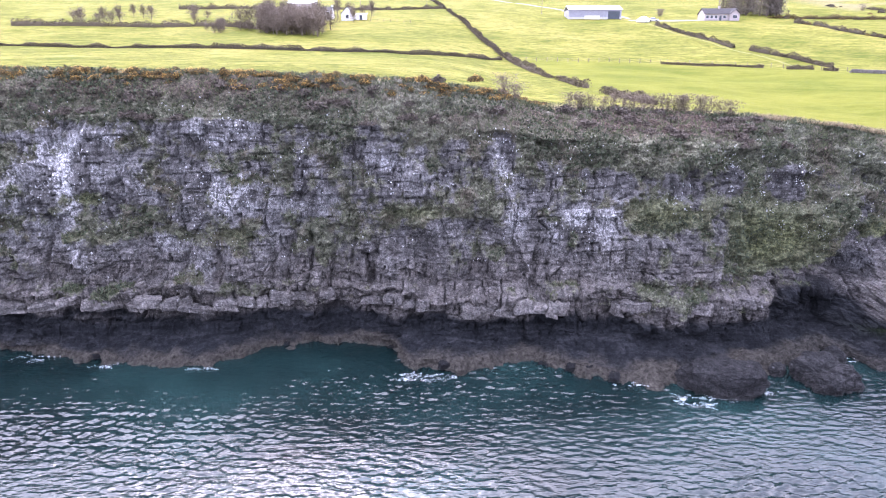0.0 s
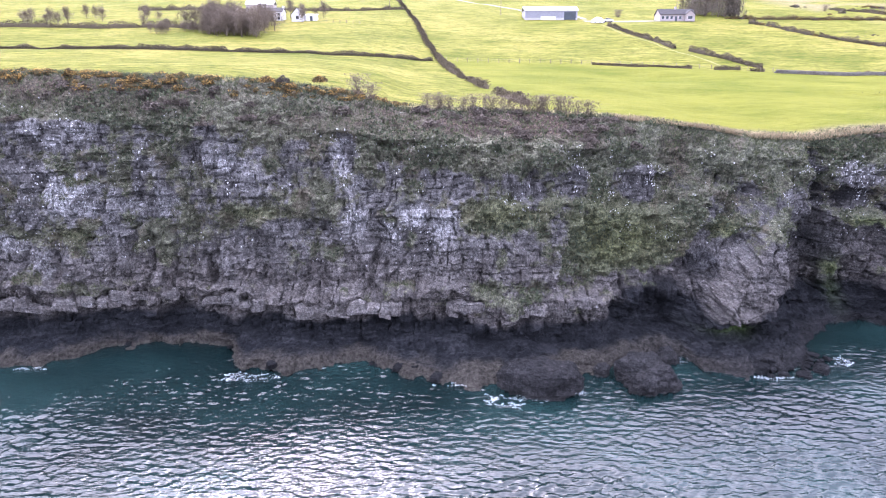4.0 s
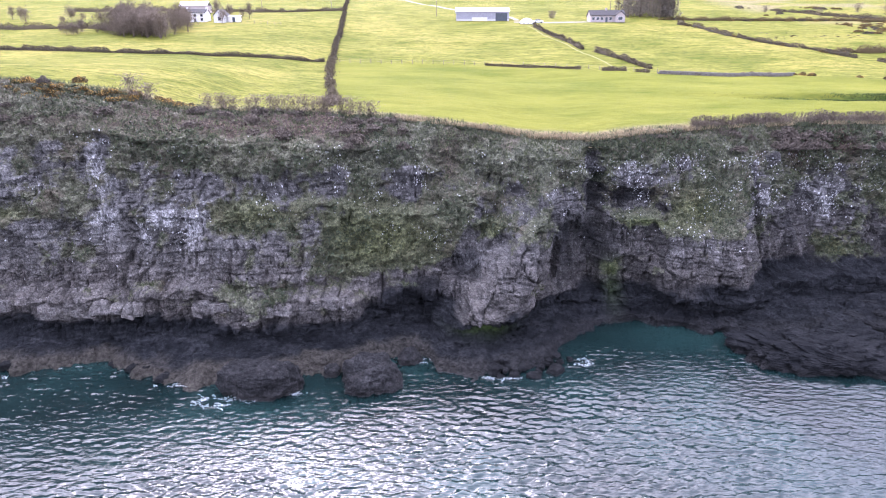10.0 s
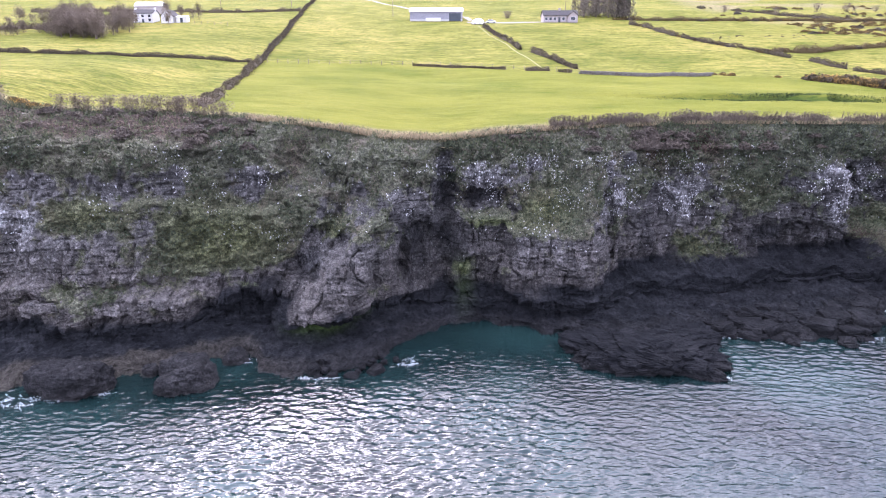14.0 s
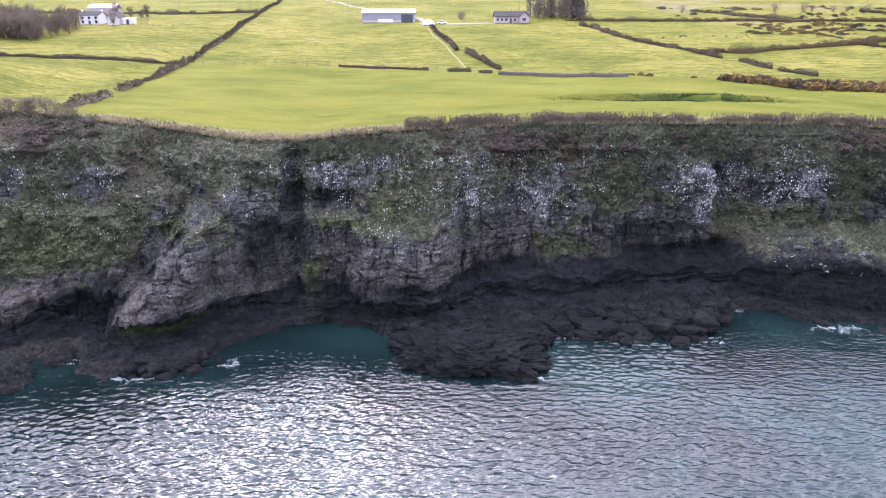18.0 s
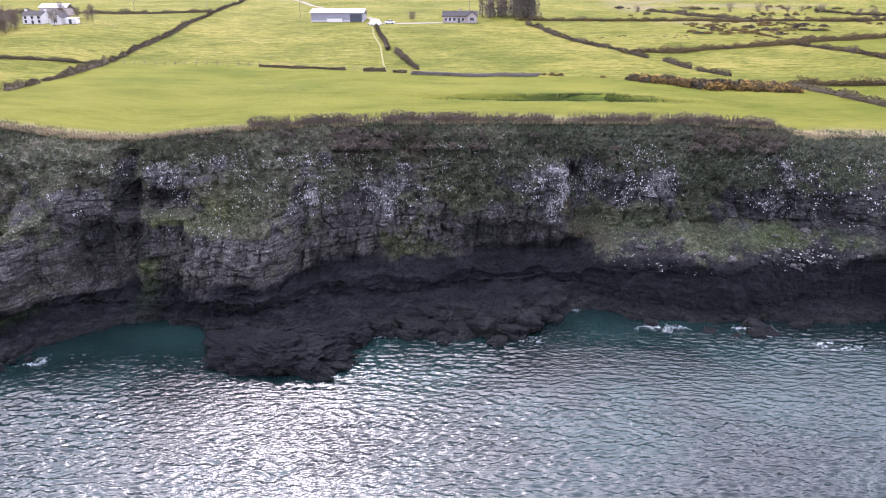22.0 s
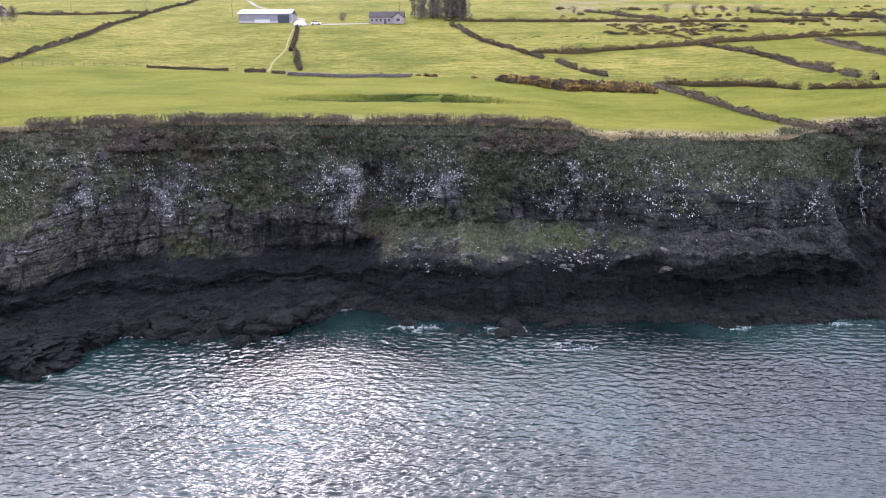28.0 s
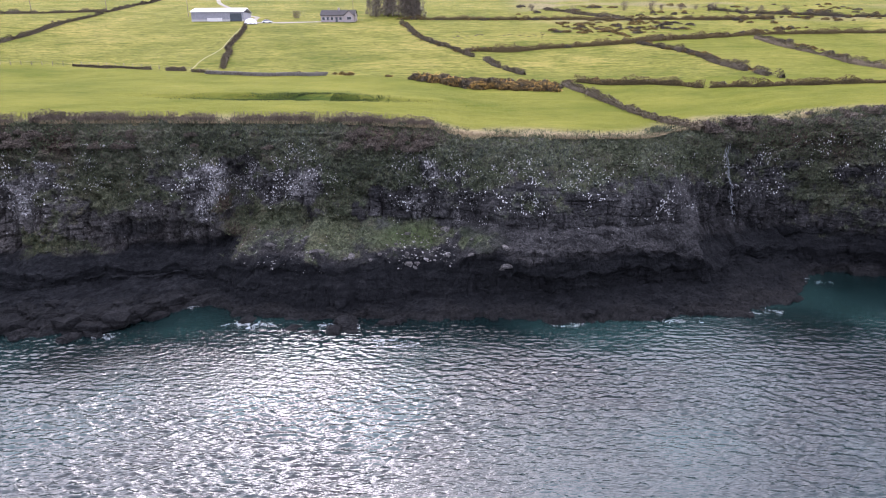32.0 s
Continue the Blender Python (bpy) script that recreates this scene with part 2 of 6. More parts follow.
    t.links.new(coords(t, (3.7, 3.7, 2.5)), shake.inputs[0])
    t.links.new(jog.outputs["Color"], shake.inputs[1])
    t.links.new(shake.outputs[0], cell.inputs["Vector"])
    cell.inputs["Scale"].default_value = 1.0
    pick = t.nodes.new("ShaderNodeSeparateColor")
    t.links.new(cell.outputs["Color"], pick.inputs[0])
    chosen = calc(t, "MULTIPLY", calc(t, "SUBTRACT", calc(t, "ADD", pick.outputs[0], calc(t, "MULTIPLY", attr(t, "spots"), 0.78)), 0.97), 12.0, True)
    blot = ramp(t, calc(t, "ADD", cell.outputs["Distance"], calc(t, "MULTIPLY", pick.outputs[1], 0.22)), (0.36, (1, 1, 1)), (0.50, (0, 0, 0)))
    col = mix(t, calc(t, "MULTIPLY", chosen, blot, True), col, (0.52, 0.53, 0.525))
    grit = t.nodes.new("ShaderNodeMix")
    grit.data_type, grit.blend_type = "RGBA", "MULTIPLY"
    grit.inputs["Factor"].default_value = 0.75
    t.links.new(col, grit.inputs["A"])
    t.links.new(ramp(t, noise_node(t, 5.5, 5, coords(t, (1.0, 1.0, 0.8)), 0.75), (0.40, (0.42, 0.42, 0.43)), (0.5, (1, 1, 1)), (0.6, (1.55, 1.55, 1.52))), grit.inputs["B"])
    col = grit.outputs["Result"]
    # dark foot of the cliff: wet rock, with undercut shade in the same colour
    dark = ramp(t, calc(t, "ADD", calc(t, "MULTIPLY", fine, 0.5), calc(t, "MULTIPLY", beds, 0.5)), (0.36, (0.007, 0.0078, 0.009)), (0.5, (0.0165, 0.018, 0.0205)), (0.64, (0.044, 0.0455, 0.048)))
    dark = mix(t, calc(t, "MULTIPLY", attr(t, "basalt_shade"), 0.55), dark, (0.005, 0.0055, 0.0062))
    col = mix(t, attr(t, "tide_shade"), col, dark)
    crust = ramp(t, fine, (0.36, (0.020, 0.0188, 0.016)), (0.66, (0.088, 0.081, 0.068)))
    col = mix(t, attr(t, "crust"), col, crust)
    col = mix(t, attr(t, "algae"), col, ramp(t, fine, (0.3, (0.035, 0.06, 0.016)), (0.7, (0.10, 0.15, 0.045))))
    t.links.new(col, b.inputs["Base Color"])
    bump(t, b, calc(t, "ADD", calc(t, "ADD", fine, calc(t, "MULTIPLY", beds, 0.6)), calc(t, "MULTIPLY", joint, 0.5)), 0.95, 0.4)
    return m


ROCK = make_rock("weathered_basalt")


def make_leaf(name, dark, light, rough=0.8, through_light=0.0):
    m, t, b = material(name, rough, 0.15)
    g = t.nodes.new("ShaderNodeNewGeometry")
    o = t.nodes.new("ShaderNodeObjectInfo")
    r = calc(t, "ADD", calc(t, "MULTIPLY", g.outputs["Random Per Island"], 0.75), calc(t, "MULTIPLY", o.outputs["Random"], 0.25))
    t.links.new(mix(t, r, dark, light), b.inputs["Base Color"])
    if through_light:
        tr = node(t, "ShaderNodeBsdfTranslucent")
        t.links.new(mix(t, r, dark, light), tr.inputs["Color"])
        ms = node(t, "ShaderNodeMixShader", Fac=through_light)
        t.links.new(b.outputs[0], ms.inputs[1])
        t.links.new(tr.outputs[0], ms.inputs[2])
        t.links.new(ms.outputs[0], t.nodes["Material Output"].inputs[0])
    return m


LEAF_HEDGE = make_leaf("hedge_twigs", (0.032, 0.027, 0.018), (0.125, 0.102, 0.066))
LEAF_GORSE = make_leaf("gorse_spines", (0.05, 0.04, 0.02), (0.17, 0.13, 0.06), through_light=0.35)
BLOSSOM = make_leaf("gorse_blossom", (0.27, 0.16, 0.04), (0.48, 0.32, 0.10), through_light=0.45)
TWIG = make_leaf("bare_twigs", (0.07, 0.058, 0.045), (0.21, 0.17, 0.13), through_light=0.2)
BRAMBLE = make_leaf("bramble_thicket", (0.036, 0.031, 0.026), (0.145, 0.122, 0.098))
TUFT = make_leaf("green_grass_tufts", (0.03, 0.037, 0.02), (0.13, 0.145, 0.08), through_light=0.25)
STRAW = make_leaf("dry_grass", (0.14, 0.11, 0.065), (0.36, 0.30, 0.19), through_light=0.3)
IVY = make_leaf("ivy_leaves", (0.02, 0.027, 0.017), (0.09, 0.105, 0.06))
CONIFER = make_leaf("evergreen_needles", (0.08, 0.07, 0.058), (0.25, 0.22, 0.18), through_light=0.3)
THORN = make_leaf("dark_thorn_stems", (0.05, 0.04, 0.033), (0.17, 0.14, 0.11), through_light=0.15)


def make_plain(name, colour, rough=0.7, spread=0.25, scale=1.5, metal=0.0):
    m, t, b = material(name, rough, 0.3)
    p = coords(t)
    f = calc(t, "ADD", calc(t, "MULTIPLY", noise_node(t, scale, 5, p), 0.6), calc(t, "MULTIPLY", noise_node(t, scale * 9, 3, p), 0.4))
    lo, hi = [c * (1 - spread) for c in colour], [min(1, c * (1 + spread)) for c in colour]
    t.links.new(ramp(t, f, (0.35, lo), (0.65, hi)), b.inputs["Base Color"])
    b.inputs["Metallic"].default_value = metal
    bump(t, b, f, 0.3, 0.02)
    return m


WHITE_WALL = make_plain("white_render", (0.62, 0.61, 0.60), 0.85, 0.08)
CREAM_WALL = make_plain("pinkish_render", (0.34, 0.30, 0.285), 0.85, 0.08)
SLATE = make_plain("dark_slate_roof", (0.045, 0.042, 0.042), 0.95, 0.3)
SHEET = make_plain("grey_sheet_cladding", (0.24, 0.24, 0.27), 0.5, 0.15)
ROOF_SHEET = make_plain("pale_sheet_roof", (0.55, 0.55, 0.56), 0.4, 0.12)
CONCRETE = make_plain("concrete", (0.42, 0.41, 0.39), 0.9, 0.15)
STONE = make_plain("field_stone", (0.14, 0.13, 0.115), 0.9, 0.35)
WOOD = make_plain("weathered_timber", (0.17, 0.14, 0.11), 0.85, 0.3)
DOOR_PAINT = make_plain("dark_door_paint", (0.05, 0.06, 0.07), 0.5, 0.2)
PLASTIC = make_plain("white_plastic", (0.80, 0.80, 0.81), 0.35, 0.05)
RUBBER = make_plain("tyre_rubber", (0.02, 0.02, 0.02), 0.8, 0.2)
GRAVEL = make_plain("pale_gravel", (0.19, 0.175, 0.145), 0.95, 0.25, 3.0)
TRODDEN = make_plain("trodden_turf", (0.18, 0.172, 0.055), 0.95, 0.25, 1.0)
RANK = make_leaf("rank_green_grass", (0.018, 0.03, 0.010), (0.06, 0.085, 0.03), through_light=0.1)
FOAM = make_plain("sea_foam", (0.62, 0.66, 0.67), 0.7, 0.1)
FALLS = make_plain("white_water", (0.25, 0.27, 0.29), 0.4, 0.2)
GLASS, gt, gb = material("window_glass", 0.06, 0.6)
gb.inputs["Base Color"].default_value = (0.02, 0.025, 0.03, 1)

FIELD, ft, fb = material("pasture", 0.95, 0.02)
fp = coords(ft)
sward = ramp(ft, noise_node(ft, 0.035, 5, fp), (0.36, (0.132, 0.134, 0.026)), (0.5, (0.190, 0.178, 0.038)), (0.64, (0.25, 0.216, 0.056)))
sward = mix(ft, calc(ft, "MULTIPLY", ramp(ft, noise_node(ft, 0.45, 7, coords(ft, (0.3, 1.0, 1.0)), 0.75), (0.45, (0, 0, 0)), (0.62, (1, 1, 1))), 0.8), sward, (0.056, 0.083, 0.008))
sward = mix(ft, calc(ft, "MULTIPLY", ramp(ft, noise_node(ft, 1.5, 6, coords(ft, (0.4, 1.0, 1.0)), 0.75), (0.46, (0, 0, 0)), (0.58, (1, 1, 1))), 0.6), sward, (0.04, 0.055, 0.010))
sward = mix(ft, calc(ft, "MULTIPLY", attr(ft, "fresh"), 0.8), sward, ramp(ft, noise_node(ft, 0.09, 5, coords(ft, (0.5, 1.0, 1.0))), (0.35, (0.080, 0.098, 0.012)), (0.65, (0.142, 0.144, 0.024))))
sward = mix(ft, calc(ft, "MULTIPLY", attr(ft, "lush_shade"), ramp(ft, noise_node(ft, 0.6, 6, coords(ft, (0.3, 1.0, 1.0)), 0.7), (0.38, (0, 0, 0)), (0.52, (1, 1, 1)))), sward, (0.042, 0.068, 0.013))
sward = mix(ft, attr(ft, "rough"), sward, ramp(ft, noise_node(ft, 0.9, 6, fp, 0.7), (0.35, (0.10, 0.10, 0.045)), (0.65, (0.26, 0.21, 0.12))))
sward = mix(ft, calc(ft, "MULTIPLY", attr(ft, "worn"), noise_node(ft, 1.3, 6, fp, 0.7)), sward, (0.33, 0.27, 0.17))
ft.links.new(sward, fb.inputs["Base Color"])
bump(ft, fb, noise_node(ft, 1.2, 7, coords(ft, (0.5, 1.0, 1.0)), 0.75), 1.0, 0.4)

SEA, st, sb = material("sea_water", 0.1, 0.5)
sp = coords(st)
deep = ramp(st, noise_node(st, 0.045, 4, sp), (0.36, (0.0028, 0.0075, 0.0078)), (0.50, (0.0058, 0.0155, 0.0152)), (0.62, (0.010, 0.026, 0.0245)))
st.links.new(deep, sb.inputs["Base Color"])
sb.inputs["IOR"].default_value = 1.46
ripple = calc(st, "ADD", noise_node(st, 2.6, 2, coords(st, (0.45, 1.0, 1.0)), 0.5), calc(st, "MULTIPLY", noise_node(st, 5.0, 2, sp), 0.2))
bump(st, sb, calc(st, "MULTIPLY", ripple, calc(st, "SUBTRACT", 1.0, calc(st, "MULTIPLY", attr(st, "lee"), 0.4))), 1.0, 0.12)

# ---------------------------------------------------------------- the land
RIM_Z = [(-140, 32.4), (-55, 31.6), (-27, 31.2), (-13, 30.8), (-2, 30), (7, 28.6), (12, 26.8), (23, 26), (36, 25.6), (45, 25), (53, 24.2), (61, 22.8), (70, 22.4), (76, 23.1), (86, 23.5),
         (104, 23.7), (118, 23.4), (130, 23.1), (147, 23), (163, 22.3), (168, 21.2), (183, 20.7), (200, 20.6), (206, 21.4), (212, 22.2), (220, 22.6), (226, 24), (235, 24.6), (300, 26)]
RIM_Y = [(-140, 80), (-27, 79), (-13, 78.5), (-2, 80), (7, 83), (12, 84), (23, 86), (36, 85), (45, 84), (53, 83.5), (61, 83), (70, 84.5), (76, 85), (86, 88), (104, 92), (118, 95), (130, 97),
         (147, 96.5), (163, 96), (183, 95.5), (195, 95.8), (197, 97.5), (201, 102), (212, 104), (220, 104), (226, 100), (235, 97), (300, 95)]
BASE_Y = [60, 80, 100, 150, 175, 211, 257, 283, 316, 400, 600, 1000, 2000, 6000]
BASE_Z = [21, 22, 23.4, 27, 29.6, 34.8, 42.6, 46.2, 51.2, 63, 84, 104, 112, 112]


def ground(x, y):
    """Height of the land behind the cliff's edge."""
    x, y = np.asarray(x, float), np.asarray(y, float)
    r, e = along(RIM_Z, x), along(RIM_Y, x)
    reach = 60 + 95 / (1 + np.exp(np.clip((x - 8) / 9, -30, 30)))
    d = np.maximum(y - e, 0)
    z = np.interp(y, BASE_Y, BASE_Z) + (r - np.interp(e, BASE_Y, BASE_Z)) * np.exp(-d / reach)
    # an old earth bank with a hollow before it, and low ridges in the pasture
    bank = np.exp(-((x - 131) / 24) ** 2)
    yb = 123.4 + 0.7 * np.sin(x / 6.0) - 0.09 * (x - 136) + 0.6 * vnoise(x / 2.8, 0, 0, 14)
    z = z + 0.95 * bank * (0.85 + 0.25 * vnoise(x / 4, 0, 0, 15)) * smooth(yb - 1.1, yb + 0.7, y) * smooth(yb + 30, yb + 1, y) - 0.5 * bank * np.exp(-((y - yb + 2.0) / 1.4) ** 2)
    z = z + smooth(4, 25, d) * (0.35 * vnoise(x / 23, y / 17, 0, 3) + 0.10 * vnoise(x / 5, y / 4, 0, 4))
    return z


gx = np.concatenate([np.linspace(-1500, -160, 28)[:-1], np.arange(-160, 360, 1.6), np.linspace(360, 1700, 28)])
gd = np.concatenate([np.arange(0, 19, 0.9), np.arange(19, 33, 0.4), np.arange(33, 110, 1.6), np.arange(110, 320, 3.5), np.geomspace(322, 4200, 30)])
GX, GD = np.meshgrid(gx, gd)
edge = along(RIM_Y, GX) + 0.8 * vnoise(GX / 4, 0, 0, 8)
GY = edge + GD
GZ = ground(GX, GY) + 0.12 * vnoise(GX / 1.1, GY / 1.1, 0, 9) * smooth(60, 5, GD) - 1.1 * (GD < 0.5)
land = mesh_np("ground", np.stack([GX, GY, GZ], -1).reshape(-1, 3), grid_faces(*GX.shape), FIELD)
strip = smooth(7.5, 1.5, GD + 2.2 * vnoise(GX / 6, GY / 4, 0, 12))
scrubland = smooth(0.1, 0.6, fbm(GX / 40, GY / 30, 0, 3, 21)) * smooth(262, 285, GY) * smooth(190, 215, GX)
put_attr(land, "rough", np.clip(strip + 0.8 * scrubland, 0, 1))
# streak on the bank: rank grass with the bank's shadow painted into its colour
put_attr(land, "lush_shade", np.exp(-((GX - 133) / 17) ** 4) * np.exp(-((GY - 122.5 + 0.06 * (GX - 133)) / (2.0 + 1.6 * np.exp(-((GX - 138) / 9) ** 2))) ** 2))
front = smooth(1.5, -1.5, GY - np.interp(GX, [18, 60, 85, 103, 134, 156, 192], [178, 177, 170, 161, 157, 153, 150])) * smooth(-2, 2, GX - np.interp(GY, [80, 104, 128, 155, 177], [32, 31, 26, 21, 18]))
put_attr(land, "fresh", np.clip(front + 0.7 * smooth(-2, 2, GX - np.interp(GY, [100, 138, 150, 200, 219, 240], [205, 220, 241, 234, 228, 300])) * smooth(240, 225, GY), 0, 1))
put_attr(land, "worn", np.exp(-((GX - 66) / 6) ** 2) * smooth(6, 1, GD) + np.exp(-((GX - 180) / 22) ** 2) * smooth(5, 1, GD))
tagged(new("ground", land), "sloping green pasture with rough dry grass at the cliff edge", "ground", kind="structure")

# ---------------------------------------------------------------- the cliff
WATER_Y = [(-140, 64), (-52, 65.4), (-46, 64.3), (-38, 62.6), (-27.5, 61.6), (-23.6, 63.3), (-20.6, 66.4), (-15.5, 68), (-9.9, 67.5), (-6.3, 66), (-4, 61.3), (0, 59.8), (3.5, 60.7), (6.2, 62.6),
           (9.5, 63.7), (12.4, 61.3), (16, 59.1), (20, 58.2), (25, 58.6), (31, 60.5), (38, 61), (42, 64), (45.4, 65.5), (49, 64), (51, 61), (55, 59.6), (60.6, 60.3), (63.8, 62.5), (65, 68.5)]
WATER_Y += [(69, 73), (74, 73.7), (79, 71.5), (83, 69.8), (100, 69.5), (107, 70), (113, 68.6), (122, 68.5), (126, 76), (130, 78), (133.5, 78), (136.5, 73.5), (143, 75), (150, 74), (158, 73.5)]
WATER_Y += [(164.5, 73), (174, 73.8), (180, 72.3), (188, 72.8), (198, 74.2), (205, 76), (213.5, 79), (216, 84), (218, 87), (222, 91), (226, 91.5), (232, 89), (240, 86), (300, 80)]
FOOT_Y = [(-140, 67.5), (-55, 67), (-30, 66.5), (-22, 68.5), (-14, 70), (-9, 69), (-3, 66.5), (2, 65.5), (15, 65.5), (31, 66), (38, 67), (42, 68.8), (44, 70.2), (49.9, 72.6), (51.3, 66.3), (55.6, 65.3), (58.6, 67),
          (61, 71.5), (64, 73.3), (69, 74.3), (76, 75), (83, 73.5), (88, 73), (92, 76), (97, 78), (104, 78.5), (115, 82), (122, 84), (128, 84.5), (133, 82), (138, 79), (145, 78), (153, 79), (163, 80)]
FOOT_Y += [(171, 79), (180, 79.5), (194, 82), (201, 82), (204.5, 85), (209, 90), (214, 92), (220, 94), (225, 93), (230, 90), (236, 88), (300, 82)]
FACE_Y = [(-140, 69), (-55, 68.5), (-30, 68), (-14, 70.2), (2, 68), (15, 68), (31, 67.6), (37, 70), (42, 71.6), (49.8, 74.6), (51.2, 69.6), (53.2, 67.3), (57.5, 67.7), (59.8, 71), (62, 74.8), (69.4, 76.6),
          (76, 75.8), (82, 75), (86.3, 74.2), (89, 74.8), (92, 79), (97, 82), (103, 84.3), (108, 84.5), (115, 86.5), (120, 88), (126, 88.5), (130, 89.6), (134, 89), (139, 87.5), (144, 87), (150, 88)]
FACE_Y += [(161, 88.2), (167, 85.6), (172, 83.6), (180, 82.6), (194, 83.6), (199, 84.2), (201.6, 85.4), (203.8, 94), (210, 96.5), (216, 97.5), (222, 97), (227, 94), (232, 90), (240, 88), (300, 84)]
BENCH_Z = [(-140, 7), (-55, 7), (31, 6.8), (42, 6), (50, 5), (60, 5), (69, 3), (92, 4), (104, 4.6), (115, 3.5), (128, 3.6), (135, 5.6), (145, 6), (163, 5.6), (171, 7.2), (180, 8.5), (194, 7),
           (203, 4), (215, 4), (225, 3), (300, 4)]
TOP_W = [(-140, 5.5), (0, 6), (9, 9), (18, 12), (36, 10), (42, 5.5), (52, 3.2), (61, 5), (75, 3), (83, 4), (95, 3), (130, 3), (163, 4), (200, 5), (212, 4), (300, 4)]
TOP_DROP = [(-140, 5), (0, 5), (9, 3.2), (18, 2.2), (36, 3), (45, 3), (61, 2), (130, 3.5), (163, 3), (300, 3)]

cx = np.concatenate([np.arange(-140, -62, 1.0), np.arange(-62, 242, 0.17), np.arange(242, 300, 1.0)])


def profile(x):
    """Corner points of the cliff's section at each x, from under the water to behind the edge: arrays of y and z."""
    yw, yb, y8 = along(WATER_Y, x, 0.8), along(FOOT_Y, x), along(FACE_Y, x)
    wob = 0.7 * vnoise(x / 1.9, 0, 0, 31) + 0.35 * vnoise(x / 0.7, 0, 0, 32)
    yb, y8 = np.maximum(yb, yw + 0.7), np.maximum(y8, yb + 0.2)
    zb, r, yr = along(BENCH_Z, x), along(RIM_Z, x), along(RIM_Y, x)
    zb = zb + 0.8 * vnoise(x / 5, 0, 0, 33) + 0.4 * vnoise(x / 1.8, 0, 0, 35)
    yb = np.maximum(yb + 0.9 * vnoise(x / 4.5, 0, 0, 36) + 0.4 * vnoise(x / 1.6, 0, 0, 37), yw + 0.6)
    y8 = np.maximum(y8, yb + 0.2)
    yt, zt = yr - along(TOP_W, x), r - along(TOP_DROP, x)
    lean = 2.6 * smooth(129, 137, x) * smooth(212, 206, x) * (1 - 0.75 * smooth(162, 170, x))
    zl = np.clip(0.7 + 0.2 * (yb - yw), 0.8, 2.2) - 0.28 * lean
    cut = (0.4 + 0.3 * vnoise(x / 4, 0, 0, 34)) * (0.3 + 0.7 * smooth(95, 60, x))
    zf = zb + 0.5 + (0.16 + 0.16 * smooth(132, 140, x)) * (y8 - yb)
    ys = [yw + wob - 1.6, yw + wob, yw + 0.2 * (yb - yw) + 0.1, yb - 0.2 - lean, yb + cut - 0.65 * lean, yb + 0.25 - 0.25 * lean, yb, y8, y8 + 0.36 * (yt - y8), yt, (yt + yr) / 2 - 0.2, yr, yr + 2.5, yr + 5]
    zs = [0 * x - 1.5, 0 * x + 0.1, 0 * x + 0.85, zl, zl + 0.45 * (zb - zl), zb - 1.3, zb, zf, zf + 0.5 * (zt - zf), zt, zt + 0.62 * (r - zt), r, ground(x, yr + 2.5) - 0.3, ground(x, yr + 5) - 1.2]
    return np.array(ys), np.array(zs)


PY, PZ = profile(cx)
# rows spread by the mean length of the section
seg = np.hypot(np.diff(PY, axis=0), np.diff(PZ, axis=0)).mean(1)
share = np.concatenate([[0], np.cumsum(seg)])
rows = 265
s = np.interp(np.linspace(0, share[-1], rows), share, np.arange(len(share)))
i0 = np.minimum(s.astype(int), len(share) - 2)
f = (s - i0)[:, None]
CY, CZ = PY[i0] * (1 - f) + PY[i0 + 1] * f, PZ[i0] * (1 - f) + PZ[i0 + 1] * f
for _ in range(2):
    CY[1:-1], CZ[1:-1] = 0.25 * CY[:-2] + 0.5 * CY[1:-1] + 0.25 * CY[2:], 0.25 * CZ[:-2] + 0.5 * CZ[1:-1] + 0.25 * CZ[2:]
CX = np.broadcast_to(cx, CY.shape).copy()
# the prow leans to its right as it rises, the eastern bluff a little to its left
for i in range(rows):
    slide = 0.85 * (np.clip(CZ[i], 2, 16) - 6) * np.exp(-((cx - 55) / 9) ** 4) * smooth(22, 15, CZ[i])
    slide -= 0.12 * (np.clip(CZ[i], 2, 24) - 8) * np.exp(-((cx - 200) / 10) ** 4)
    CY[i], CZ[i] = np.interp(cx - slide, cx, CY[i]), np.interp(cx - slide, cx, CZ[i])
# the deep cleft and lesser gullies: where, lean, half width, depth, from and to which height
for gx0, tilt, wide, depth, low, high in ((68.9, 0.0, 1.15, 3.2, 1, 23.5), (50.2, 0.85, 1.0, 2.2, 3, 15), (91.5, 0.06, 1.0, 1.6, 4, 20), (210.4, 0.06, 1.4, 1.8, 4, 20), (100.2, -0.25, 1.5, 1.6, 3, 17), (63.5, 0.1, 0.8, 1.0, 2, 13)):
    wander = 0.5 * vnoise(CZ / 4, gx0, 0, 5) + 0.25 * vnoise(CZ / 1.3, gx0, 0, 6)
    CY += depth * np.exp(-(np.abs(CX - gx0 - tilt * (CZ - (4.6 if tilt > 0.5 else 12)) - wander) / (wide * (1 + 0.35 * vnoise(CZ / 2.1, gx0, 0, 7)))) ** 2.5) * smooth(low, low + 3, CZ) * smooth(high, high - 4, CZ)


def hollow(x0, x1, z0, z1, ex=0.8, ez=0.8):
    """One inside a stretch of the face, eased to nothing at its sides."""
    wx, wz = 0.5 * vnoise(CZ / 2, x0, 0, 21) + 0.3 * vnoise(CZ / 0.8, x0, 0, 22), 0.4 * vnoise(CX / 2, z0, 0, 23) + 0.25 * vnoise(CX / 0.8, z0, 0, 24)
    return smooth(x0 - ex, x0 + ex, CX + wx) * smooth(x1 + ex, x1 - ex, CX + wx) * smooth(z0 - ez, z0 + ez, CZ + wz) * smooth(z1 + ez, z1 - ez, CZ + wz)


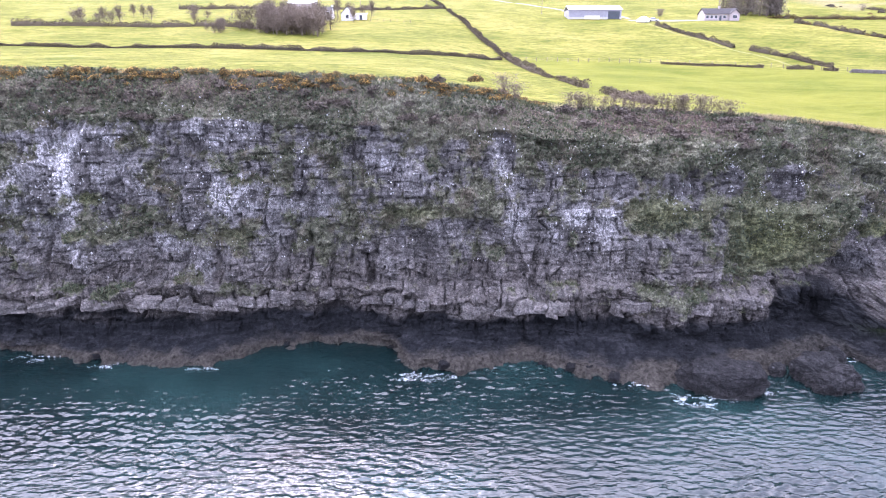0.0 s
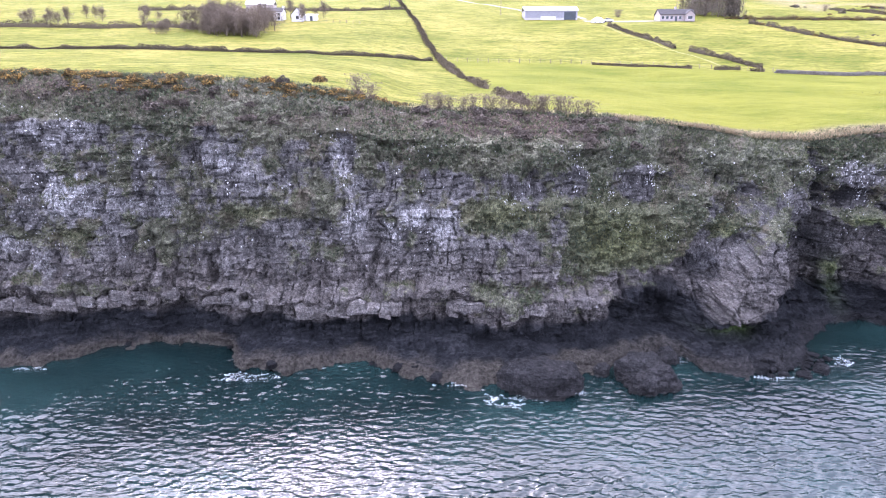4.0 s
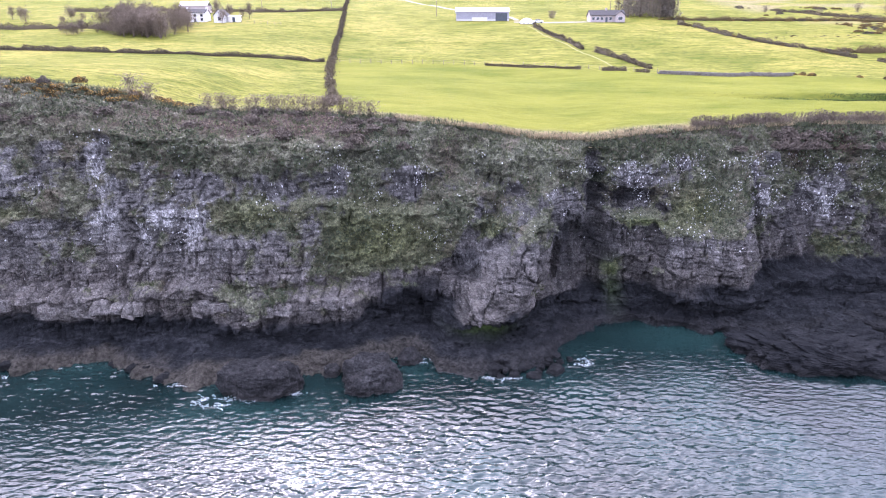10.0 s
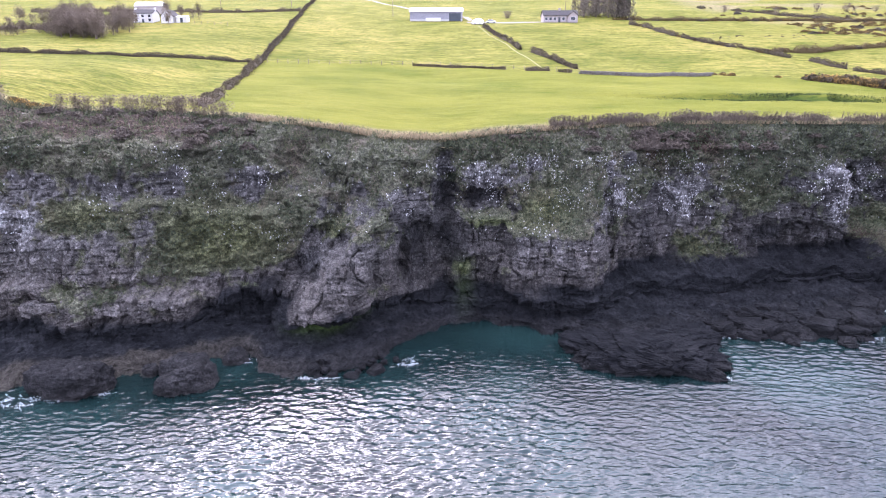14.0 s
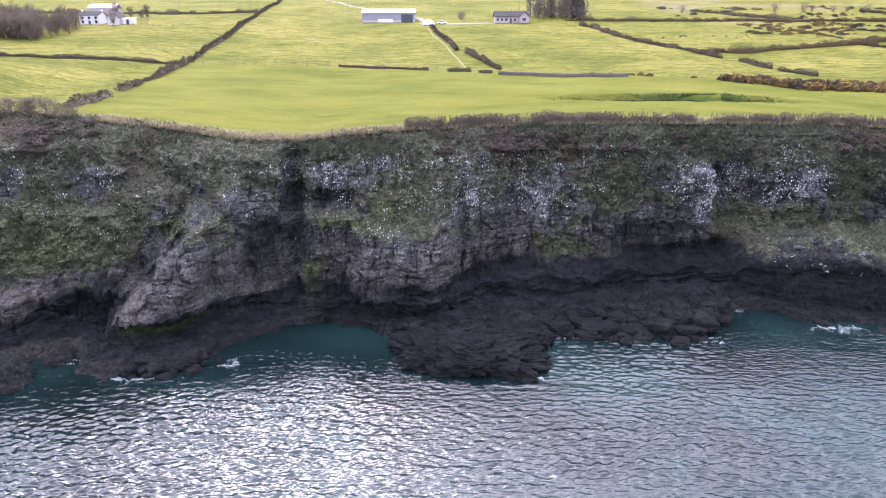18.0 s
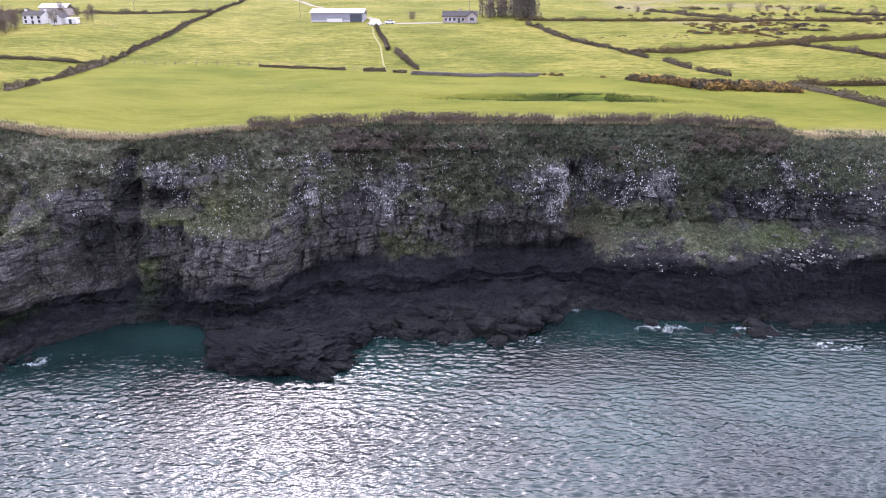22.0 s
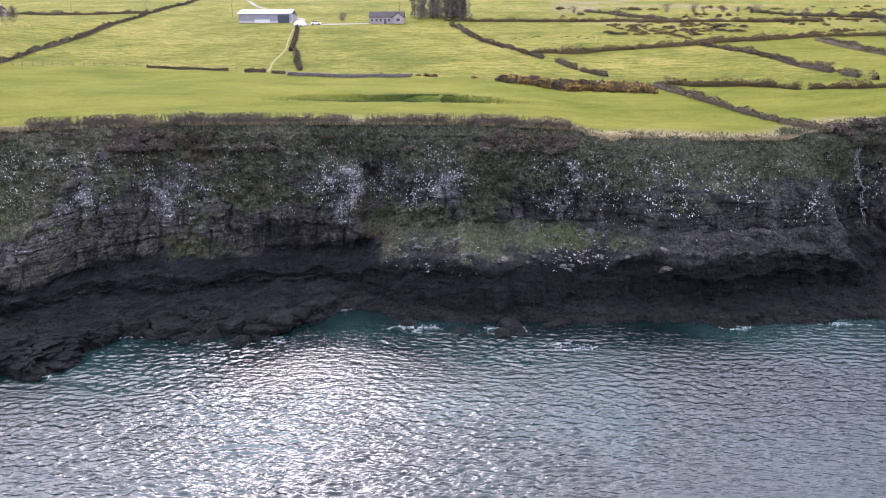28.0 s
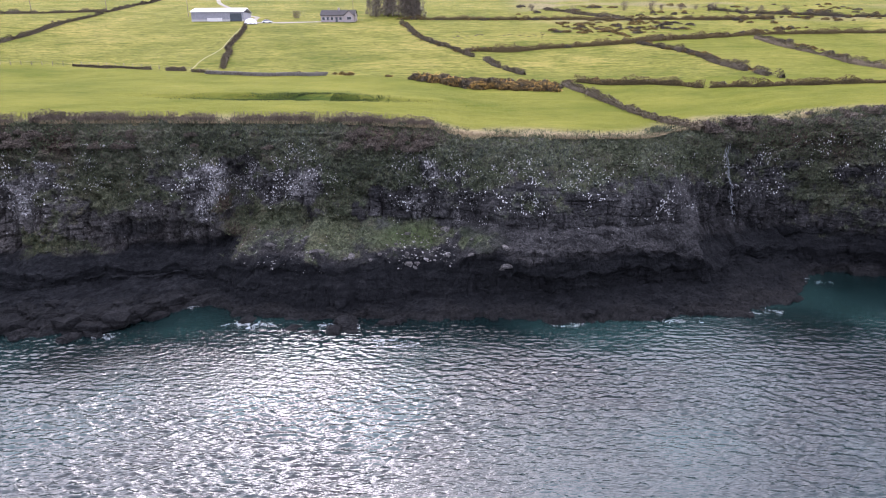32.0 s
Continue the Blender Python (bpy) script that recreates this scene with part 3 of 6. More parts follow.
# the prow: a wedge of blocks, broad at its foot, with a sharp western edge
left, wedge = 51.0 + 0.85 * (CZ - 4.6) + 0.35 * vnoise(CZ / 1.2, 3, 0, 25), np.clip(8.2 - 0.78 * (CZ - 4.6), 0.6, 8.5)
CY -= 2.0 * smooth(left - 0.25, left + 0.55, CX) * smooth(left + wedge + 1.0, left + wedge - 0.8, CX) * smooth(14.6, 12.6, CZ) * smooth(2, 4, CZ)
CY += 1.3 * smooth(left + wedge - 0.5, left + wedge + 1.2, CX) * smooth(69, 66.5, CX) * smooth(14, 11, CZ) * smooth(2, 4, CZ)
# recess under an overhang beside the cleft, the square bastion, and the pale nose with the alcove behind it
CY += 1.7 * hollow(69.8, 77.5, 13.4, 16.2, 0.9, 0.5) + 1.1 * hollow(65, 76.4, 2.5, 11.6, 0.8, 0.9)
CY -= 1.3 * hollow(77, 88.6, 2.5, 11.8, 0.7, 1.2)
CY -= 1.5 * hollow(122, 129.6, 8.0, 17.0, 1.6, 2.2)
CY += 2.6 * hollow(130.2, 136.0, 8.6, 17.5, 0.6, 1.4) + 0.8 * hollow(110, 128, 4.8, 9.2, 1.6, 0.9)
CY += 1.0 * hollow(40.5, 48.5, 14.8, 18.6, 0.8, 0.5) + 0.8 * hollow(24.5, 36.5, 16.6, 19.4, 0.8, 0.4)
CY -= 0.9 * hollow(172, 201, 4.2, 6.6, 0.8, 0.35) + 0.5 * hollow(176, 201, 6.6, 9.2, 0.8, 0.35)
dux = np.gradient(CY, axis=1) / np.maximum(np.gradient(CX, axis=1), 0.02)
dvy, dvz = np.gradient(CY, axis=0), np.gradient(CZ, axis=0)
NX, NY, NZ = dux * dvz, -dvz, dvy
ln = np.sqrt(NX**2 + NY**2 + NZ**2) + 1e-9
NX, NY, NZ = NX / ln, NY / ln, NZ / ln
steep = smooth(0.85, 0.35, NZ)

# how green, how pale
# stretches of the face, west to east: x, z, half width, half height, amount
GREEN = [(-42, 17.4, 2, 0.8, 0.9), (-42.8, 12.9, 3, 0.7, 0.6), (-24.2, 13.1, 4, 0.8, 0.6), (-3.4, 15.6, 4, 0.7, 0.7), (26.5, 15.4, 6.5, 1.8, 0.8), (43, 11.2, 7.5, 3.7, 0.9), (-24, 19.2, 1.3, 0.7, 0.6), (38.2, 13.4, 4, 4.3, 0.5), (55.2, 12.2, 1.8, 1.5, 0.8),
         (82.5, 14.3, 3.7, 2.5, 1.0), (74.8, 12.4, 4.1, 0.5, 1.0), (71.4, 5.5, 1.1, 2.8, 0.9)]
GREEN += [(105.5, 7.4, 3.2, 2.6, 0.9), (114, 14, 5.8, 3.5, 0.5), (121, 3.5, 1.5, 1.2, 0.6), (132.8, 7.8, 3.1, 1.3, 0.6), (135.6, 10.3, 3.7, 1.6, 0.9), (142.2, 10.6, 2.5, 1.6, 0.5), (147.4, 8.3, 4.2, 1.7, 1.0), (148.4, 12, 3.3, 3.5, 0.6),
          (160.8, 8.1, 6.5, 1.1, 1.1), (191, 18.8, 6, 2.5, 0.5), (206, 17, 3, 5, 0.6), (225, 14, 8, 6, 0.5)]
PALE = [(-45.4, 19.4, 5.3, 4.5, 1.2), (-41.4, 22.5, 3.3, 2.1, 0.8), (-25.6, 24.6, 3, 1.5, 1.3), (-28.8, 29.1, 0.9, 1.6, 0.7), (-19, 29.9, 1.5, 0.6, 0.8), (-13, 26.7, 0.6, 1.7, 0.7), (-24.6, 18, 3.3, 2.4, 1.1), (-29.8, 15.5, 1.5, 1, 0.7),
        (-42.6, 11.3, 1.2, 1.7, 0.8), (-27.2, 9.5, 2, 1.8, 0.5), (-16.6, 21, 1.2, 2, 0.7), (-7.2, 20.1, 2.7, 2, 0.8), (0.2, 19, 1.3, 1.6, 0.7), (-32.2, 12.4, 1.7, 1, 0.8), (-14.2, 16.7, 3.4, 2, 0.45)]
PALE += [(7.6, 24.4, 1.6, 2.6, 1.2), (7.6, 21.4, 1.2, 2.6, 0.9), (7.8, 14.2, 1.9, 2, 0.7), (17.4, 14.6, 3.2, 2.1, 1.1), (13, 13.4, 1.3, 1.3, 0.5), (-36, 18.5, 2, 1.7, 0.4), (57.9, 21.2, 1.3, 4.2, 0.6), (62.7, 16.8, 1, 0.7, 1.0), (55, 7.0, 2.2, 3.0, 0.3),
         (73.2, 18.9, 3.4, 1.8, 0.9), (82, 19.7, 3.8, 2.1, 1.1), (94.6, 19.2, 1.6, 1.5, 1.4), (93, 15, 1.8, 2.8, 1.0), (102.8, 13.9, 2.6, 2.6, 1.0), (86, 9.2, 3.3, 3.1, 0.3), (78.8, 9.1, 1.9, 3.1, 0.3)]
PALE += [(126, 16, 3.2, 1.9, 1.1), (127.8, 13.2, 2, 3.6, 1.5), (125.2, 6.8, 3.1, 0.8, 0.9), (133.4, 15.5, 2.1, 2.7, 0.7), (137.6, 13.7, 1.2, 1.6, 1.1), (142.8, 14.8, 3, 1.8, 0.7), (158.1, 11.2, 2.7, 1.6, 1.1), (108.2, 18.2, 2, 0.8, 0.8),
         (139.5, 19.6, 2.8, 1.3, 0.8), (146.2, 21, 1.5, 0.9, 0.8), (160, 18.2, 2.8, 1.3, 1.0), (167, 17.6, 4.2, 1.3, 0.8), (175.8, 17.6, 4.2, 1.2, 0.6), (185.6, 16, 5, 1.9, 0.35), (162.6, 15.2, 3.4, 2.2, 0.6), (167.6, 10.2, 2.5, 1.1, 0.5)]
# bare dark rock, and shade painted into the cleft, gullies and recesses
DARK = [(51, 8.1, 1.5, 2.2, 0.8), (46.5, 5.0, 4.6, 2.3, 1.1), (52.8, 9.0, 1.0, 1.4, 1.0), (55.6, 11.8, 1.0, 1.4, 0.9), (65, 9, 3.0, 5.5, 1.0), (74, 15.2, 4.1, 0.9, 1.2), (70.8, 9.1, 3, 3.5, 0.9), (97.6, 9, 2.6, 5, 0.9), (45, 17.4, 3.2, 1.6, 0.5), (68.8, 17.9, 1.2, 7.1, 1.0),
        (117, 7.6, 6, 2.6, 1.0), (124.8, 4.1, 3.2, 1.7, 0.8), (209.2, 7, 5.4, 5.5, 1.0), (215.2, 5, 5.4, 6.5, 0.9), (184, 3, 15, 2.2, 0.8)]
BROWN = [(31, 25.1, 5.2, 1.2, 1.0), (23.2, 25, 4.4, 1.1, 0.9), (-31.6, 29.8, 25, 2.0, 0.7), (14, 26, 14, 1.8, 0.6), (36, 24.2, 8, 1.5, 0.5), (49.4, 21.8, 2.2, 3.8, 0.6), (74, 15.4, 3.7, 1.1, 0.8), (79, 22.6, 5, 0.9, 0.8), (98.8, 21.2, 2.9, 2.5, 1.2), (106.6, 21.6, 3, 2.6, 1.2),
         (156, 21.2, 7, 2, 1.2), (129.8, 12, 1.6, 3.7, 0.8), (133.2, 7.5, 3, 1.0, 0.6), (222, 20, 9, 3, 0.8)]
BARE = [(29.5, 18.3, 6, 2, 1.0), (44.5, 16.9, 4.3, 1.9, 0.8), (-2, 9.2, 6.2, 4.3, 0.6), (14, 9.4, 9, 2.8, 0.7), (13.4, 17.3, 4, 4, 0.4), (21.2, 19.4, 3.3, 1, 0.8), (55, 7.5, 2.7, 3.6, 1.2), (78.8, 7.7, 3.3, 3.6, 1.0), (86.2, 7.4, 2.8, 3.6, 1.0),
        (74.8, 17.6, 4.5, 1.4, 0.7), (58.7, 18.3, 2, 6, 0.4), (177, 6.2, 9.2, 2.9, 1.1), (192, 8, 9.6, 5, 1.0), (169, 14.2, 9.9, 3.5, 0.5), (200, 12, 2.4, 3.8, 0.8), (166, 5.8, 6.2, 1.4, 1.0), (142, 5.6, 4.6, 1.4, 1.0)]


def blobs(table, x, z):
    return sum(a * np.exp(-((x - x0) / rx) ** 2 - ((z - z0) / rz) ** 2) for x0, z0, rx, rz, a in table)


n1 = fbm(CX / 5, CY / 5, CZ / 2.2, 4, 41)
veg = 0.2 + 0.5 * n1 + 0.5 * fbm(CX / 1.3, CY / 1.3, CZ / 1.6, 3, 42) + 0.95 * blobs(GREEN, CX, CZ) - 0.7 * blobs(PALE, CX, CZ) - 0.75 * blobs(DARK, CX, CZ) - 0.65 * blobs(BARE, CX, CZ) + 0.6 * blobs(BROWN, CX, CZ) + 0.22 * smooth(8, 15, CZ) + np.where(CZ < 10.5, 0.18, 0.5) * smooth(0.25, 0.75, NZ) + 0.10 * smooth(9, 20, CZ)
rim_here = along(RIM_Z, cx)
veg += (0.75 - 0.3 * smooth(10, 0, CX)) * smooth(6.5, 2.5, rim_here - CZ)
veg *= smooth(3.8, 6.5, CZ + 1.0 * n1)
veg -= 0.25 * smooth(163, 172, CX) * smooth(205, 200, CX) * smooth(17, 13, CZ)
veg = np.clip(veg, 0, 1)
pale = (0.10 + blobs(PALE, CX, CZ)) * smooth(-0.35, 0.45, fbm(CX / 2.2, CY / 2.2, CZ / 3.2, 4, 51)) * smooth(6, 9, CZ) * smooth(1.0, 4.0, rim_here - CZ)
pale *= 0.42 + 0.58 * smooth(75, 30, CX)
band = smooth(11, 7.5, rim_here - CZ) * smooth(2.0, 3.5, rim_here - CZ) * smooth(20, 60, CX)
spot = (1 - 0.85 * np.exp(-((CX - 57) / 6) ** 2)) * (0.4 * smooth(0.15, 0.65, fbm(CX / 3.5, CY / 3.5, CZ / 3, 3, 55)) + (1.1 + 0.7 * smooth(40, 90, CX)) * np.clip(blobs(PALE, CX, CZ), 0, 1) * smooth(-0.3, 0.35, fbm(CX / 1.5, CY / 1.5, CZ / 1.5, 3, 57)) + 1.2 * band * smooth(0.22, 0.6, fbm(CX / 1.7, CY / 2, CZ / 1.5, 3, 56))) * smooth(8.5, 12, CZ) * smooth(1.5, 3.5, rim_here - CZ) * (0.45 + 0.55 * smooth(5, 45, CX))
# wet band, raised near x 45 to paint the shade of the hollow
tide_shade = smooth(4.7, 3.5, CZ + 1.1 * n1 - 1.9 * smooth(60, 105, CX) - 2.6 * np.exp(-((CX - 45) / 4.5) ** 2) - 0.4 * smooth(166, 176, CX) * smooth(208, 202, CX))
crust = smooth(1.25, 0.7, CZ + 0.4 * n1) * (0.12 + 0.88 * smooth(62, 30, CX))
# rock darkens eastward; the paler west also holds painted haze
basalt_shade = 0.4 * smooth(10, 50, CX + 12 * n1) + 0.6 * smooth(85, 155, CX + 12 * n1)
veg *= 1 - 0.3 * smooth(166, 178, CX)
# the recesses' painted shade joins the dark rock here
basalt_shade = np.clip(np.maximum(basalt_shade, blobs(DARK, CX, CZ) + 0.25 * n1), 0, 1)
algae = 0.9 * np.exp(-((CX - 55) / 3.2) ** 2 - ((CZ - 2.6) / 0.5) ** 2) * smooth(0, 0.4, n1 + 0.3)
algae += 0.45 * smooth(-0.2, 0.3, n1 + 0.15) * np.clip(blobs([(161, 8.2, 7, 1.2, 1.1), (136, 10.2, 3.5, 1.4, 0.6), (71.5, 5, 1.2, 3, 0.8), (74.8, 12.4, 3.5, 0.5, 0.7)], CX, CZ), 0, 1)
tufts = np.clip(blobs(GREEN, CX, CZ), 0, 1) * (1 - 0.55 * smooth(95, 140, CX))
brown = np.clip(1.2 * blobs(BROWN, CX, CZ) + 0.3 * fbm(CX / 2, CY / 2, CZ / 2, 3, 59), 0, 1)
shade, crack = np.zeros_like(CX), np.zeros_like(CX)

# relief: buttresses, then beds broken by joints into blocks, then roughness
relief = 1.0 * vnoise(CX / 6, CZ / 22, 0, 61) + 0.7 * fbm(CX / 3, CY / 3, CZ / 5, 3, 62)
relief -= 0.8 * smooth(0.35, 0.02, np.abs(vnoise(CX / 2.4 + 0.5 * vnoise(CZ / 3, 0, 0, 68), CZ / 9, 0, 67)))
zz = CZ + 0.35 * vnoise(CX / 14, 0, 0, 63) + 0.3 * vnoise(CX / 2.5, CZ / 2.5, 0, 64)
for hz, wx, amp, sd in ((2.6, 2.3, 0.48, 71), (1.25, 1.0, 0.28, 72), (0.62, 0.62, 0.13, 73)):
    lay = zz / hz + 0.25 * vnoise(zz / hz * 1.3, 0, 0, sd) + 0.3 * vnoise(CX / 7, CZ / 3, 0, sd + 7)
    li = np.floor(lay)
    xx = CX / wx + (7.7 if hz < 2 else 0.0) * hash3(li, li * 0, li * 0, sd) + 0.45 * vnoise(CX / wx * 1.1, li, 0, sd + 5) + 0.5 * vnoise(CX / 3, CZ / 2.5, 0, sd + 6)
    xi = np.floor(xx)
    fz, fx = np.abs(lay - li - 0.5) * 2, np.abs(xx - xi - 0.5) * 2
    relief += amp * (2 * hash3(xi, li, li * 0, sd) - 1)
    groove = np.maximum(smooth(0.84, 1.0, fx) * (hash3(xi, li, li * 0, sd + 9) > 0.3), (0.45 + 0.45 * (hz < 2)) * smooth(0.80, 1.0, fz) * (hash3(xi, li, li * 0, sd + 11) > 0.2))
    relief -= amp * 1.1 * groove
    shade += 0.45 * hash3(xi, li, li * 0, sd + 13) ** 1.6
    crack = np.maximum(crack, groove * (0.9 if hz > 1 else 0.55) * smooth(-0.45, 0.35, fbm(CX / 3.5, CZ / 3, sd, 3, sd + 15)))
relief += 0.3 * fbm(CX / 0.8, CY / 0.8, CZ / 0.8, 3, 65)
soft_relief = 0.95 * fbm(CX / 1.5, CY / 1.5, CZ / 1.2, 4, 66, 0.6)
relief = relief * (1 - 0.4 * veg) + soft_relief * veg
relief = relief * (np.where(CZ < 10, 0.75, 0.42) + np.where(CZ < 10, 0.25, 0.58) * steep)
relief[-14:] *= np.linspace(1, 0, 14)[:, None]
shelf = smooth(3.2, 2.0, CZ - 2.4 * smooth(84, 98, CX) - 4.5 * smooth(130, 136, CX) * smooth(208, 200, CX)) * smooth(-0.8, 0.3, CZ)
craggy = fbm(CX / 1.7, CY / 1.5, 0, 4, 97, 0.6) + 0.5 * (hash3(np.floor(CX / 1.3 + 0.4 * vnoise(CY, CX, 0, 98)), np.floor(CY / 1.1), 0 * CX, 99) - 0.5)
KX, KY, KZ = CX + NX * relief * 0.6, CY + NY * relief * (1 - 0.6 * shelf) - 0.15 * shelf * craggy, CZ + NZ * relief * 0.7 * (1 - shelf) + shelf * 0.4 * craggy
cliff_me = mesh_np("cliff", np.stack([KX, KY, KZ], -1).reshape(-1, 3), grid_faces(*CX.shape), ROCK, False)
for nm, v in (("veg", veg), ("pale", np.clip(pale, 0, 1)), ("tide_shade", tide_shade), ("crust", crust), ("algae", algae), ("basalt_shade", basalt_shade), ("spots", np.clip(spot, 0, 1)), ("tufts", tufts), ("brown", brown), ("shade", np.clip(shade, 0, 1)), ("crack", crack)):
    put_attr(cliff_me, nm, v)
cliff = tagged(new("cliff", cliff_me), "grey bedded sea cliff with pale lichen and grassy ledges", "cliff", kind="structure")

# ---------------------------------------------------------------- the sea
sx = np.concatenate([np.geomspace(3800, 120, 26)[:-1] * -1, np.arange(-120, -62, 0.8), np.arange(-62, 240, 0.25), np.arange(240, 300, 0.8), np.geomspace(300, 3800, 26)])
sy = np.concatenate([-np.geomspace(3900, 12, 26)[:-1], np.arange(-12, 28, 0.8), np.arange(28, 38, 0.4), np.arange(38, 80, 0.175), np.arange(80, 95, 0.5), np.arange(95, 103, 2.0)])
SX, SY = np.meshgrid(sx, sy)
SZ = np.zeros_like(SX)
rng = np.random.default_rng(4)
for wl, amp, n in ((4.2, 0.010, 3), (2.0, 0.010, 5), (1.15, 0.0145, 10), (0.75, 0.0135, 12)):
    for _ in range(n):
        a = radians(-78 + rng.normal(0, 36))
        L = wl * rng.uniform(0.8, 1.25)
        ph = 2 * math.pi / L * (SX * math.cos(a) + SY * math.sin(a)) + rng.uniform(0, 6.28) + 3.6 * vnoise(SX / (3.5 * wl), SY / (2 * wl), 0, int(rng.integers(1000)))
        SZ += 0.8 * amp * (1 - 2 * np.abs(np.sin(ph / 2)) ** 1.5)
SZ += 0.022 * fbm(SX / 1.5, SY / 0.8, 0, 3, 93) + 0.012 * fbm(SX / 0.6 + 0.3 * SY, SY / 0.42, 0, 2, 94)
near_sea = (np.abs(SX - 90) < 209) & (SY > -11)
offshore = along(WATER_Y, sx)[None, :] - SY
lee_reach = along([(-140, 22), (10, 20), (30, 15), (60, 14), (90, 15), (130, 16), (300, 17)], sx)[None, :]
lee = smooth(1.25, 0.35, offshore / lee_reach + 0.35 * fbm(SX / 9, SY / 5, 0, 3, 92))
west = smooth(105, 35, SX + 14 * fbm(SX / 30, SY / 14, 0, 2, 96))
SZ *= 1.1 * (1 + 0.3 * west) * (1 - 0.35 * lee) * near_sea * (0.45 + 0.75 * smooth(-0.5, 0.6, fbm(SX / 22, SY / 10, 0, 3, 91))) * (0.3 + 0.7 * smooth(76, 60, SY))
sea_me = mesh_np("water", np.stack([SX, SY, SZ], -1).reshape(-1, 3), grid_faces(*SX.shape), SEA)
put_attr(sea_me, "lee", lee)
tagged(new("water", sea_me), "choppy teal sea glinting against the light", "sea", kind="structure")

# ---------------------------------------------------------------- leafy and twiggy forms
def leaf_quads(rng, centres, size, flat=0.0, stretch=1.6):
    """A small pointed leaf or spray at each centre, turned at random. size: metres, one or an array."""
    n = len(centres)
    u = rng.normal(size=(n, 3))
    u[:, 2] *= 1 - flat
    u /= np.linalg.norm(u, axis=1)[:, None]
    v = np.cross(u, rng.normal(size=(n, 3)))
    v /= np.linalg.norm(v, axis=1)[:, None] + 1e-9
    size = np.broadcast_to(size, n)[:, None] * rng.uniform(0.6, 1.3, (n, 1))
    c = np.asarray(centres)
    verts = np.stack([c - u * size * 0.5 * stretch, c + v * size * 0.42, c + u * size * 0.5 * stretch, c - v * size * 0.42], 1)
    return verts.reshape(-1, 3), np.arange(4 * n).reshape(-1, 4)


def blade_quads(rng, roots, height, width, lean=0.5):
    """Upright blades, broad at the root and narrow at the tip."""
    n = len(roots)
    a = rng.uniform(0, 6.283, n)
    d = np.stack([np.cos(a), np.sin(a), 0 * a], 1)
    h = np.broadcast_to(height, n) * rng.uniform(0.5, 1.3, n)
    tip = np.stack([rng.normal(0, lean, n) * h, rng.normal(0, lean, n) * h - 0.15 * h, h], 1)
    w = d * width
    verts = np.stack([roots - w, roots + w, roots + tip + w * 0.15, roots + tip - w * 0.15], 1)
    return verts.reshape(-1, 3), np.arange(4 * n).reshape(-1, 4)


def joined(*pieces):
    vs, fs, off = [], [], 0
    for v, fc in pieces:
        vs.append(v)
        fs.append(fc + off)
        off += len(v)
    return np.concatenate(vs), np.concatenate(fs)


def stick(p, q, r0, r1):
    """A three-sided tapered twig from p to q."""
    p, q = np.asarray(p, float), np.asarray(q, float)
    d = q - p
    a = np.cross(d, (0.3, 0.9, 0.2))
    a /= np.linalg.norm(a) + 1e-9
    b = np.cross(d, a)
    b /= np.linalg.norm(b) + 1e-9
    ring = [math.cos(k * 2.0944) * a + math.sin(k * 2.0944) * b for k in range(3)]
    v = np.array([p + r0 * k for k in ring] + [q + r1 * k for k in ring])
    return v, np.array([[0, 1, 4, 3], [1, 2, 5, 4], [2, 0, 3, 5]])


def branching(rng, height, spread, levels, wind=0.0, first=3):
    """A bare shrub or tree: stems that fork. Returns the limbs and the fine twigs."""
    limbs, twigs = [], []

    def grow(p, d, length, r, level):
        q = p + d * length
        (limbs if level < 2 else twigs).append(stick(p, q, r, r * 0.65))
        if level >= levels:
            return
        for _ in range(3 if level else first):
            e = d + rng.normal(0, spread, 3) + np.array([0.0, -wind, 0.25])
            e /= np.linalg.norm(e)
            grow(q, e, length * rng.uniform(0.55, 0.85), r * 0.55, level + 1)

    grow(np.zeros(3) - np.array([0, 0, 0.25]), np.array([0, 0, 1.0]), height * 0.3, height * 0.03, 0)
    return joined(*limbs), joined(*twigs)


